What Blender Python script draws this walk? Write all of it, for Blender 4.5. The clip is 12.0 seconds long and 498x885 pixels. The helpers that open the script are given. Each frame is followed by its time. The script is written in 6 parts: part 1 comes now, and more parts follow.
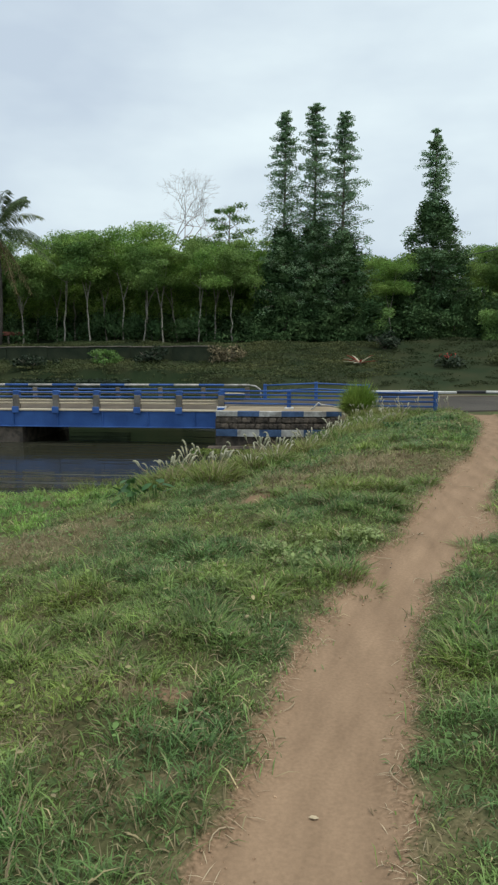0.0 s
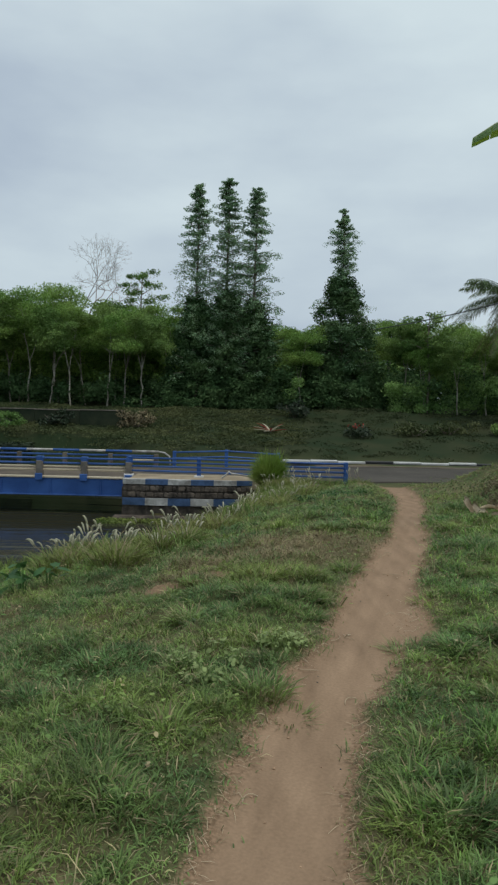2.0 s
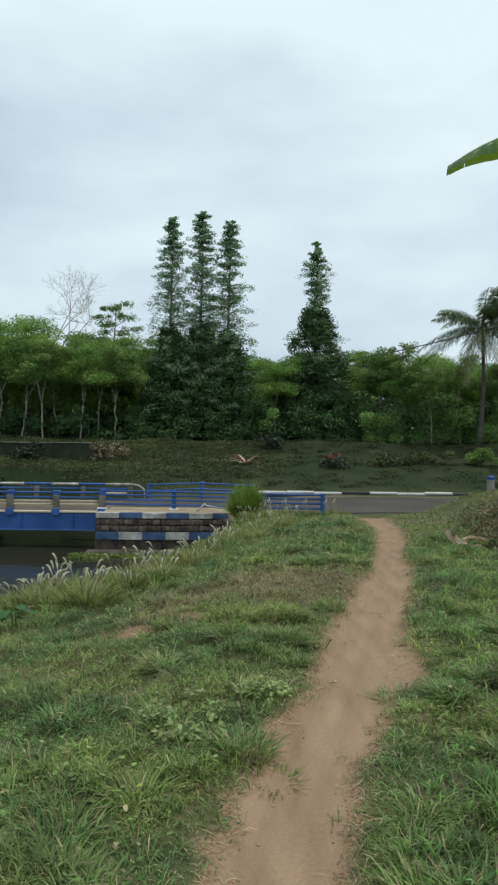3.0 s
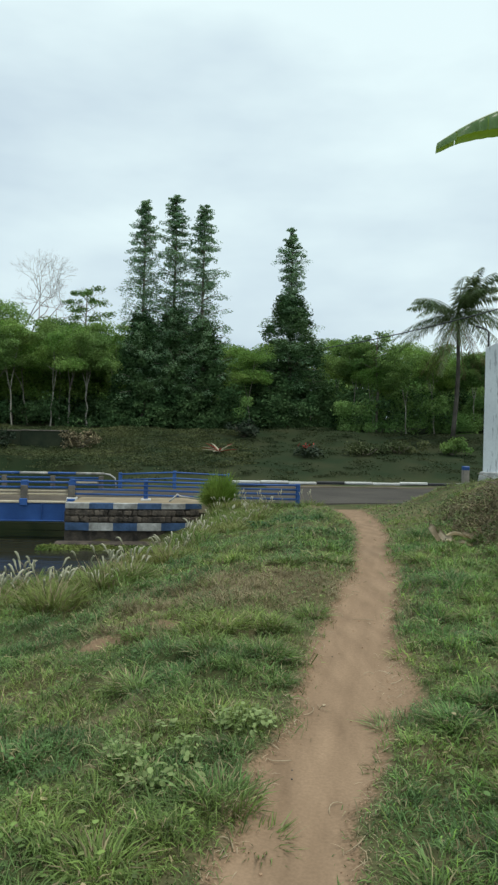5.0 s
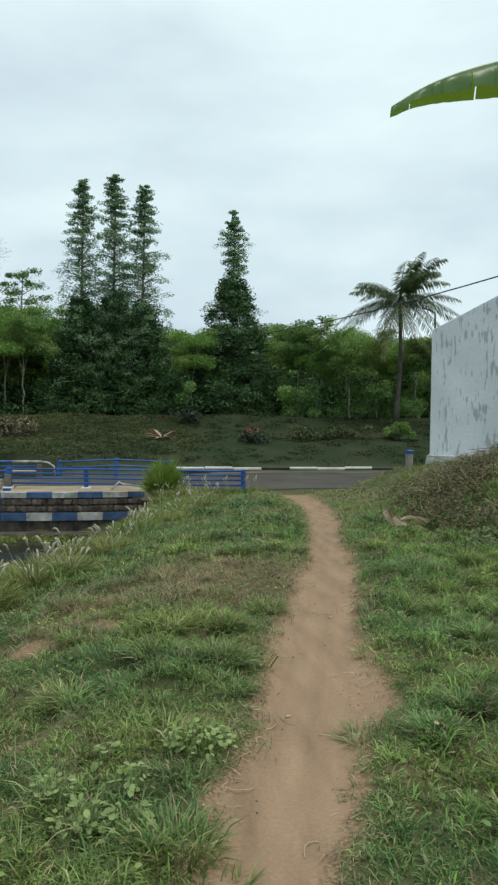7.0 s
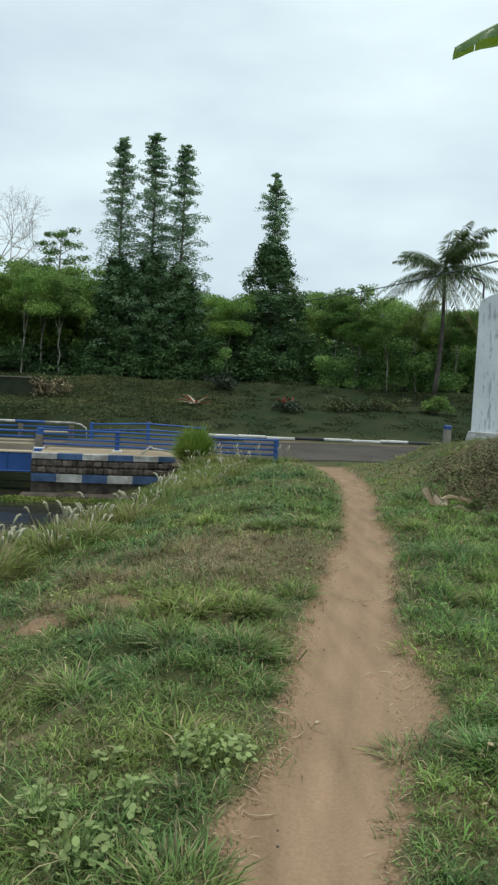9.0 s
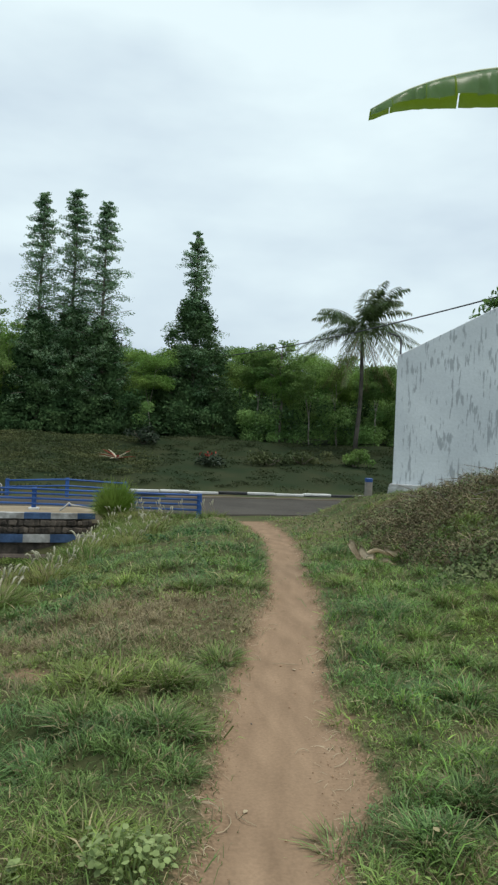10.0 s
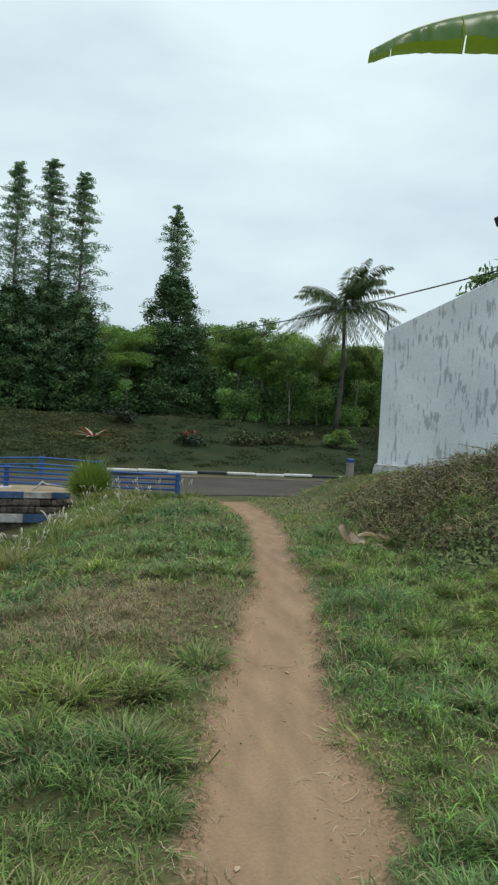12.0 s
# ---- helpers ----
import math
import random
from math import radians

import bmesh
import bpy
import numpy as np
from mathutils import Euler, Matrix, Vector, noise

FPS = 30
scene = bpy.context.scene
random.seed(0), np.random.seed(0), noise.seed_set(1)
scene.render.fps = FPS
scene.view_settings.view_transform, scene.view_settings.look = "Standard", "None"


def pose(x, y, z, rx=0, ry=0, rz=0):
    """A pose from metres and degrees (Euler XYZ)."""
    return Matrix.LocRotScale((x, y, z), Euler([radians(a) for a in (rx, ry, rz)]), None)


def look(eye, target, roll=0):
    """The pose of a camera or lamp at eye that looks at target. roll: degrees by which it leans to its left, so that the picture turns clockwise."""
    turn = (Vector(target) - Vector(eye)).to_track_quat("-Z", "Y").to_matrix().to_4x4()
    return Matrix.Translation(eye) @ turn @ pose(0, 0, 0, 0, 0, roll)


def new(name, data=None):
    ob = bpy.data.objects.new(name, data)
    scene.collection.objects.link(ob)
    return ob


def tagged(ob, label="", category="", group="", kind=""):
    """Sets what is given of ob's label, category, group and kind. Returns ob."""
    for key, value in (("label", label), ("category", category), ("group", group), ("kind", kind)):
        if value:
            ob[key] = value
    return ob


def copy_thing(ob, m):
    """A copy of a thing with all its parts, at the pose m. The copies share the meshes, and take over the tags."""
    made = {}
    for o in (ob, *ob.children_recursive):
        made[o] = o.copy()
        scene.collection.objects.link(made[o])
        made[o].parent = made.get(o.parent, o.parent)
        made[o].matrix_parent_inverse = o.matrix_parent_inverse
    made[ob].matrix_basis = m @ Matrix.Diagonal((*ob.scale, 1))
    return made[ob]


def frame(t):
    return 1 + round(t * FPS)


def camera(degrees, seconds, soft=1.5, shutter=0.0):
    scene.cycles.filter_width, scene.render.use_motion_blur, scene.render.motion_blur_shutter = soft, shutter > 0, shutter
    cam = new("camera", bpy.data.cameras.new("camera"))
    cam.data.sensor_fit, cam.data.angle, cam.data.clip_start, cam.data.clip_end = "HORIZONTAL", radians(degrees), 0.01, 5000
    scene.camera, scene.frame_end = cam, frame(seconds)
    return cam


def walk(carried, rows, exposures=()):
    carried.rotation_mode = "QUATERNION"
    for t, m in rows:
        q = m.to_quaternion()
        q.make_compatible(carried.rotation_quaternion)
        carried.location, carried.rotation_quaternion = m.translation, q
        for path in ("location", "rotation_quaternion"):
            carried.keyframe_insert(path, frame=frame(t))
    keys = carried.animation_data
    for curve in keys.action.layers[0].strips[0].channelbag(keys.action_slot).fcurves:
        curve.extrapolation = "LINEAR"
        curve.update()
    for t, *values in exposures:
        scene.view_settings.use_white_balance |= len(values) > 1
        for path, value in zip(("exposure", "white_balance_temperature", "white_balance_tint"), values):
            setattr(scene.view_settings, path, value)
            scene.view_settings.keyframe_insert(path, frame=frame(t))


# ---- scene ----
cam = camera(37.3, 12.0, soft=2.4)
PATH = [
    (0.0, look((0.000, 0.000, 1.483), (-0.307, 2.259, 1.174), -0.3)),
    (0.5, look((-0.013, 0.171, 1.504), (-0.254, 2.433, 1.164), 0.3)),
    (1.0, look((-0.028, 0.314, 1.520), (-0.185, 2.599, 1.311), 0.9)),
    (1.5, look((-0.059, 0.452, 1.544), (-0.116, 2.751, 1.552), 1.2)),
    (2.0, look((-0.079, 0.631, 1.558), (-0.107, 2.929, 1.452), 1.2)),
    (2.5, look((-0.083, 0.781, 1.563), (-0.080, 3.079, 1.472), 0.1)),
    (3.0, look((-0.094, 0.919, 1.562), (-0.046, 3.218, 1.554), 0.7)),
    (3.2, look((-0.092, 0.963, 1.555), (-0.032, 3.261, 1.593), 0.8)),
    (4.8, look((-0.129, 1.382, 1.616), (-0.024, 3.679, 1.529), 1.3)),
    (5.0, look((-0.126, 1.432, 1.607), (0.007, 3.727, 1.562), 1.0)),
    (5.5, look((-0.136, 1.574, 1.578), (0.141, 3.857, 1.613), 0.9)),
    (6.0, look((-0.141, 1.726, 1.573), (0.167, 4.005, 1.550), -0.1)),
    (6.5, look((-0.139, 1.861, 1.559), (0.208, 4.132, 1.452), 0.3)),
    (7.0, look((-0.135, 1.975, 1.543), (0.176, 4.252, 1.459), 0.6)),
    (7.5, look((-0.117, 2.102, 1.516), (0.169, 4.384, 1.497), 0.1)),
    (7.7, look((-0.117, 2.146, 1.512), (0.132, 4.432, 1.502), 0.4)),
    (9.3, look((-0.054, 2.533, 1.515), (0.173, 4.814, 1.314), 3.1)),
    (9.5, look((-0.040, 2.587, 1.515), (0.244, 4.861, 1.319), 2.8)),
    (10.0, look((-0.034, 2.706, 1.501), (0.405, 4.963, 1.496), 2.4)),
    (10.5, look((-0.020, 2.880, 1.512), (0.459, 5.123, 1.348), 2.2)),
    (11.0, look((0.006, 3.006, 1.509), (0.545, 5.237, 1.352), 1.8)),
    (11.5, look((0.025, 3.158, 1.488), (0.553, 5.390, 1.319), 2.6)),
    (12.0, look((0.035, 3.333, 1.438), (0.542, 5.576, 1.375), 2.9)),
]
EXPOSURES = [(0.0, 0.0, 6720, 14.0), (0.5, 0.06, 6720, 14.0), (1.0, 0.15, 6670, 14.0), (1.5, -0.12, 6620, 14.0), (2.0, -0.4, 6570, 14.0), (2.5, -0.23, 6570, 15.0), (3.0, -0.06, 6570, 12.0),
             (5.0, 0.0, 6620, 9.0), (5.5, -0.08, 6570, 9.0), (6.0, -0.24, 6520, 10.0), (6.5, -0.2, 6570, 10.0), (7.0, 0.0, 6620, 9.0), (7.5, 0.0, 6620, 10.0), (9.5, 0.03, 6620, 11.0),
             (10.0, 0.0, 6620, 12.0), (10.5, -0.32, 6620, 12.0), (11.0, -0.08, 6620, 12.0), (11.5, -0.02, 6620, 11.0), (12.0, -0.03, 6620, 11.0)]
walk(cam, PATH, EXPOSURES)

# ---- world and light ----
def links(tree):
    return tree.nodes, tree.links


world = bpy.data.worlds.new("sky")
scene.world = world
world.use_nodes = True
wn, wl = links(world.node_tree)
wn.clear()
sky = wn.new("ShaderNodeTexSky")
sky.sky_type, sky.sun_disc = "NISHITA", False
sky.sun_elevation, sky.sun_rotation = radians(72), radians(117)
sky.dust_density, sky.air_density = 2.0, 1.2
sky_bg = wn.new("ShaderNodeBackground")
sky_bg.inputs["Strength"].default_value = 0.1
wl.new(sky.outputs[0], sky_bg.inputs[0])
cloud_bg = wn.new("ShaderNodeBackground")
coord = wn.new("ShaderNodeTexCoord")
cmap = wn.new("ShaderNodeMapping")
cmap.inputs["Scale"].default_value = (1.0, 1.0, 2.6)
wl.new(coord.outputs["Generated"], cmap.inputs[0])
cn = wn.new("ShaderNodeTexNoise")
cn.inputs["Scale"].default_value, cn.inputs["Detail"].default_value, cn.inputs["Roughness"].default_value = 2.1, 5.0, 0.5
wl.new(cmap.outputs[0], cn.inputs[0])
cr = wn.new("ShaderNodeValToRGB")
cr.color_ramp.elements[0].position, cr.color_ramp.elements[0].color = 0.42, (0.50, 0.62, 0.725, 1)
cr.color_ramp.elements[1].position, cr.color_ramp.elements[1].color = 0.77, (0.76, 0.915, 0.95, 1)
axes, lean, rise = wn.new("ShaderNodeSeparateXYZ"), wn.new("ShaderNodeMath"), wn.new("ShaderNodeMath")  # the cloud thins towards the east and overhead
wl.new(coord.outputs["Generated"], axes.inputs[0])
lean.operation = "MULTIPLY_ADD"
lean.inputs[1].default_value = 0.16
wl.new(axes.outputs["X"], lean.inputs[0])
wl.new(cn.outputs[0], lean.inputs[2])
rise.operation = "MULTIPLY_ADD"
rise.inputs[1].default_value = 0.36
wl.new(axes.outputs["Z"], rise.inputs[0])
wl.new(lean.outputs[0], rise.inputs[2])
wl.new(rise.outputs[0], cr.inputs[0])
wl.new(cr.outputs[0], cloud_bg.inputs[0])
cloud_bg.inputs["Strength"].default_value = 1.14
wmix = wn.new("ShaderNodeMixShader")
wmix.inputs[0].default_value = 0.9
wl.new(sky_bg.outputs[0], wmix.inputs[1])
wl.new(cloud_bg.outputs[0], wmix.inputs[2])
wout = wn.new("ShaderNodeOutputWorld")
wl.new(wmix.outputs[0], wout.inputs[0])

sun = new("sun", bpy.data.lights.new("sun", "SUN"))
sun.data.energy, sun.data.angle, sun.data.color = 1.5, radians(12), (1.0, 0.95, 0.88)
sun.matrix_world = look((16, 2, 55), (0, 10, 0))


# ---- materials ----
def surf(name, c1, c2, scale=1.0, rough=0.8, bump=0.2, fine=30.0, metal=0.0, island=0.0, glow=0.0, objrand=0.0, grain=0.25):
    """Two noises (patches and grain) between two colours, bump from the grain; island: how far single pieces differ; glow: light let through."""
    m = bpy.data.materials.new(name)
    m.use_nodes = True
    n, l = links(m.node_tree)
    p = n["Principled BSDF"]
    p.inputs["Roughness"].default_value, p.inputs["Metallic"].default_value = rough, metal
    p.inputs["Specular IOR Level"].default_value = 0.18 if glow else 0.35
    geo = n.new("ShaderNodeNewGeometry")
    big, small = n.new("ShaderNodeTexNoise"), n.new("ShaderNodeTexNoise")
    big.inputs["Scale"].default_value, big.inputs["Detail"].default_value = scale, 4.0
    small.inputs["Scale"].default_value, small.inputs["Detail"].default_value = fine, 3.0
    l.new(geo.outputs["Position"], big.inputs[0])
    l.new(geo.outputs["Position"], small.inputs[0])
    ramp = n.new("ShaderNodeValToRGB")
    ramp.color_ramp.elements[0].position, ramp.color_ramp.elements[1].position = 0.35, 0.65
    ramp.color_ramp.elements[0].color, ramp.color_ramp.elements[1].color = (*c1, 1), (*c2, 1)
    l.new(big.outputs[0], ramp.inputs[0])
    hsv = n.new("ShaderNodeHueSaturation")
    l.new(ramp.outputs[0], hsv.inputs["Color"])
    val = n.new("ShaderNodeMath")
    val.operation = "MULTIPLY_ADD"
    val.inputs[1].default_value, val.inputs[2].default_value = 2 * grain, 1.0 - grain
    l.new(small.outputs[0], val.inputs[0])
    last = val
    for amount, source in ((island, geo.outputs["Random Per Island"]), (objrand, None)):
        if amount:
            if source is None:
                source = n.new("ShaderNodeObjectInfo").outputs["Random"]
            add = n.new("ShaderNodeMath")
            add.operation = "MULTIPLY_ADD"
            add.inputs[1].default_value = amount
            l.new(source, add.inputs[0])
            l.new(last.outputs[0], add.inputs[2])
            sub = n.new("ShaderNodeMath")
            sub.operation = "SUBTRACT"
            sub.inputs[1].default_value = amount / 2
            l.new(add.outputs[0], sub.inputs[0])
            last = sub
    l.new(last.outputs[0], hsv.inputs["Value"])
    l.new(hsv.outputs[0], p.inputs["Base Color"])
    if bump:
        b = n.new("ShaderNodeBump")
        b.inputs["Strength"].default_value, b.inputs["Distance"].default_value = bump, 0.02
        l.new(small.outputs[0], b.inputs["Height"])
        l.new(b.outputs[0], p.inputs["Normal"])
    if glow:
        t, mix = n.new("ShaderNodeBsdfTranslucent"), n.new("ShaderNodeMixShader")
        mix.inputs[0].default_value = glow
        l.new(hsv.outputs[0], t.inputs[0])
        l.new(p.outputs[0], mix.inputs[1])
        l.new(t.outputs[0], mix.inputs[2])
        l.new(mix.outputs[0], n["Material Output"].inputs[0])
    return m


def turf(name, cool, warm, straw=0.1, patch=0.9):
    """Grass blades: cool and yellowish patches, single blades that differ in tone, a share of them withered."""
    m = bpy.data.materials.new(name)
    m.use_nodes = True
    n, l = links(m.node_tree)
    p = n["Principled BSDF"]
    p.inputs["Roughness"].default_value, p.inputs["Specular IOR Level"].default_value = 0.45, 0.25
    geo = n.new("ShaderNodeNewGeometry")

    def noise_at(scale, detail):
        t = n.new("ShaderNodeTexNoise")
        t.inputs["Scale"].default_value, t.inputs["Detail"].default_value = scale, detail
        l.new(geo.outputs["Position"], t.inputs[0])
        return t.outputs[0]

    def spread(source, a, b, low, high):
        r = n.new("ShaderNodeMapRange")
        for key, v in (("From Min", a), ("From Max", b), ("To Min", low), ("To Max", high)):
            r.inputs[key].default_value = v
        l.new(source, r.inputs["Value"])
        return r.outputs[0]

    def blend(fac, a, b):
        x = n.new("ShaderNodeMix")
        x.data_type = "RGBA"
        l.new(fac, x.inputs["Factor"])
        for sock, v in (("A", a), ("B", b)):
            if isinstance(v, tuple):
                x.inputs[sock].default_value = (*v, 1)
            else:
                l.new(v, x.inputs[sock])
        return x.outputs["Result"]

    rand = geo.outputs["Random Per Island"]
    colour = blend(spread(noise_at(patch, 4.0), 0.4, 0.62, 0, 1), cool, warm)
    colour = blend(spread(rand, 1 - straw - 0.04, 1 - straw, 0, 1), colour, (0.36, 0.3, 0.165))
    tone = n.new("ShaderNodeMath")
    tone.operation = "MULTIPLY"
    l.new(spread(noise_at(4.5, 3.0), 0.3, 0.7, 0.62, 1.38), tone.inputs[0])
    white = n.new("ShaderNodeTexWhiteNoise")
    white.noise_dimensions = "1D"
    l.new(rand, white.inputs["W"])
    l.new(spread(white.outputs["Value"], 0, 1, 0.5, 1.6), tone.inputs[1])
    hsv = n.new("ShaderNodeHueSaturation")
    l.new(colour, hsv.inputs["Color"])
    l.new(tone.outputs[0], hsv.inputs["Value"])
    l.new(hsv.outputs[0], p.inputs["Base Color"])
    t, mix = n.new("ShaderNodeBsdfTranslucent"), n.new("ShaderNodeMixShader")
    mix.inputs[0].default_value = 0.3
    l.new(hsv.outputs[0], t.inputs[0])
    l.new(p.outputs[0], mix.inputs[1])
    l.new(t.outputs[0], mix.inputs[2])
    l.new(mix.outputs[0], n["Material Output"].inputs[0])
    return m


M_GRASS = turf("grass_blades", (0.115, 0.208, 0.068), (0.19, 0.255, 0.062), 0.055)
M_LUSH = turf("lush_grass", (0.14, 0.28, 0.065), (0.245, 0.37, 0.07), 0.03, 0.7)
M_DRY = surf("dry_grass", (0.19, 0.155, 0.085), (0.34, 0.285, 0.165), 2.0, 0.6, 0, 9, island=0.7, glow=0.2)
M_CRUMB = surf("earth_crumbs", (0.24, 0.15, 0.09), (0.36, 0.24, 0.15), 3.0, 0.95, 0, 30, island=0.6)
M_STRAW = surf("straw", (0.34, 0.26, 0.155), (0.47, 0.38, 0.25), 3.0, 0.6, 0, 30, island=0.4)
M_PLUME = surf("seed_plumes", (0.46, 0.45, 0.32), (0.64, 0.61, 0.46), 3.0, 0.7, 0, 30, island=0.3, glow=0.3)
M_TALL = surf("bank_grass", (0.12, 0.20, 0.045), (0.26, 0.29, 0.09), 0.6, 0.5, 0, 9, island=0.8, glow=0.3)
M_WEED = surf("weed_leaves", (0.2, 0.275, 0.09), (0.31, 0.375, 0.16), 4.0, 0.5, 0, 30, island=0.5, glow=0.25)
M_DARKWEED = surf("dark_weed_leaves", (0.03, 0.09, 0.025), (0.06, 0.14, 0.04), 4.0, 0.45, 0, 30, island=0.5, glow=0.25)
M_FOREST = surf("forest_leaves", (0.11, 0.215, 0.057), (0.225, 0.335, 0.095), 0.35, 0.5, 0, 3, island=0.8, glow=0.3)
M_LIGHTLEAF = surf("light_forest_leaves", (0.155, 0.30, 0.066), (0.28, 0.41, 0.105), 0.4, 0.5, 0, 3, island=0.8, glow=0.35)
M_THICKET = surf("thicket_leaves", (0.165, 0.32, 0.095), (0.3, 0.45, 0.145), 0.4, 0.5, 0, 3, island=0.7, glow=0.42)
M_CONIFER = surf("tall_tree_leaves", (0.145, 0.265, 0.14), (0.245, 0.37, 0.2), 0.6, 0.5, 0, 3, island=0.8, glow=0.35)
# leaf green darkened to hold the shade low under the trees
M_SHADELEAF = surf("shade_toned_leaves", (0.045, 0.1, 0.036), (0.09, 0.16, 0.06), 0.6, 0.85, 0, 3, island=0.8, glow=0.2)
M_PALM = surf("palm_fronds", (0.055, 0.1, 0.037), (0.125, 0.165, 0.065), 0.6, 0.5, 0, 6, island=0.7, glow=0.2)
M_DEADFROND = surf("dead_fronds", (0.16, 0.11, 0.06), (0.24, 0.17, 0.09), 1.0, 0.8, 0, 6, island=0.5)
M_BARK = surf("bark", (0.12, 0.1, 0.075), (0.25, 0.22, 0.18), 2.0, 0.9, 0.5, 14)
M_PALMBARK = surf("palm_bark", (0.05, 0.043, 0.035), (0.1, 0.088, 0.072), 2.0, 0.9, 0.4, 14)
M_PALEBARK = surf("pale_bark", (0.28, 0.25, 0.2), (0.42, 0.39, 0.33), 2.0, 0.9, 0.4, 14)
M_TWIG = surf("bare_twigs", (0.2, 0.185, 0.17), (0.3, 0.285, 0.27), 2.0, 0.9, 0, 14)
M_BLUE = surf("blue_paint", (0.022, 0.076, 0.25), (0.042, 0.125, 0.37), 1.2, 0.45, 0.15, 25, grain=0.3)
M_WHITE = surf("white_paint", (0.55, 0.55, 0.53), (0.74, 0.74, 0.72), 1.5, 0.6, 0.2, 20)
M_BLACK = surf("black_paint", (0.03, 0.032, 0.036), (0.06, 0.062, 0.066), 1.5, 0.6, 0.2, 20)
M_CREAM = surf("cream_paint", (0.5, 0.42, 0.3), (0.62, 0.54, 0.4), 1.2, 0.6, 0.2, 20)
M_CONCRETE = surf("concrete", (0.22, 0.2, 0.17), (0.36, 0.33, 0.28), 1.1, 0.9, 0.4, 22, grain=0.35)
M_DECK = surf("sandy_deck", (0.075, 0.06, 0.045), (0.13, 0.105, 0.076), 1.1, 0.9, 0.3, 22)
M_SAND = surf("sandy_concrete", (0.27, 0.215, 0.14), (0.38, 0.31, 0.21), 1.3, 0.9, 0.3, 22)
M_STONE = surf("dark_stone", (0.05, 0.042, 0.035), (0.15, 0.12, 0.095), 4.0, 0.9, 0.6, 18, grain=0.4, objrand=0.8)
M_OLDWHITE = surf("weathered_white_paint", (0.24, 0.23, 0.21), (0.55, 0.54, 0.52), 2.5, 0.8, 0.3, 14, grain=0.35)
M_OLDBLUE = surf("weathered_blue_paint", (0.035, 0.07, 0.14), (0.07, 0.13, 0.26), 2.5, 0.75, 0.3, 14, grain=0.35)
M_ASPHALT = surf("asphalt", (0.047, 0.041, 0.034), (0.076, 0.067, 0.055), 0.6, 0.9, 0.3, 45, grain=0.3)
M_LITTER = surf("dead_leaves", (0.08, 0.07, 0.036), (0.25, 0.205, 0.118), 2.6, 0.85, 0, 6, island=0.9, grain=0.45)
M_RED = surf("red_leaves", (0.3, 0.03, 0.03), (0.42, 0.08, 0.06), 3.0, 0.5, 0, 20, island=0.5, glow=0.2)
M_DARKMETAL = surf("dark_metal", (0.02, 0.022, 0.026), (0.04, 0.042, 0.046), 2.0, 0.5, 0.1, 30)
M_BANANA = surf("banana_leaf", (0.085, 0.165, 0.07), (0.13, 0.215, 0.1), 2.0, 0.3, 0.1, 30, glow=0.38, objrand=0.25)
for _n in M_BANANA.node_tree.nodes:  # light that comes through the leaf is yellower
    if _n.bl_idname == "ShaderNodeBsdfTranslucent":
        M_BANANA.node_tree.links.remove(_n.inputs[0].links[0])
        _n.inputs[0].default_value = (0.36, 0.5, 0.03, 1)
M_HEDGE = surf("hedge_leaves", (0.012, 0.026, 0.012), (0.025, 0.045, 0.018), 1.0, 0.6, 0, 5, island=0.7)
M_TILE = surf("red_roof_tile", (0.2, 0.07, 0.045), (0.3, 0.12, 0.08), 1.0, 0.8, 0.3, 18)
# grass colour lowered to stand in for the trees' shade on the bank
M_SHADEDGRASS = surf("shaded_bank_grass", (0.03, 0.05, 0.02), (0.062, 0.075, 0.03), 0.3, 0.6, 0, 4, island=0.35, glow=0.15)
M_BUSH = surf("bush_grass", (0.16, 0.26, 0.045), (0.28, 0.36, 0.085), 1.5, 0.5, 0, 9, island=0.8, glow=0.3)
M_BRUSHGREEN = surf("creeper_leaves", (0.075, 0.115, 0.04), (0.15, 0.175, 0.07), 1.2, 0.6, 0, 20, island=0.9, glow=0.2)
M_HUSK = surf("dry_husk", (0.42, 0.33, 0.22), (0.66, 0.56, 0.42), 6.0, 0.75, 0.3, 25, grain=0.35)
M_FRUITLEAF = surf("fruit_tree_leaves", (0.07, 0.15, 0.04), (0.16, 0.26, 0.08), 1.5, 0.45, 0, 9, island=0.7, glow=0.3)
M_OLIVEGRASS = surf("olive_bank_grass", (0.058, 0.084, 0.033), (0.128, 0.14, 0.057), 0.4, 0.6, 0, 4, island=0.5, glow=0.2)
M_POST = surf("sooty_concrete", (0.1, 0.088, 0.075), (0.2, 0.178, 0.15), 2.0, 0.9, 0.4, 22, grain=0.35)
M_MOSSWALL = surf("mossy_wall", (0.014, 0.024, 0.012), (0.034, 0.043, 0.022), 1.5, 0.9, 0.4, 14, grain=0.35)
M_MIDRIB = surf("banana_midrib", (0.45, 0.5, 0.3), (0.55, 0.58, 0.38), 2.0, 0.5, 0, 30)


# ---- plan ----
PATH_Y = (-30, 2.0, 2.8, 4.1, 5.2, 6.5, 8.8, 10.1, 13.5, 20.2, 24)
PATH_X = (-1.2, -0.10, -0.04, 0.21, 0.58, 0.92, 1.59, 1.87, 2.63, 3.5, 4.0)
PATH_W = (0.6, 0.54, 0.52, 0.50, 0.53, 0.57, 0.5, 0.40, 0.46, 0.66, 1.2)
BASE_Y = (-400, -20, 0, 5, 9, 12, 16, 20.3, 22.8, 24.5, 32.4, 33.4, 45, 60, 700)
BASE_Z = (-1, -0.3, 0, 0.08, 0.12, 0.08, -0.12, -0.42, -0.76, -0.84, -0.84, -0.55, 1.4, 1.9, 6)
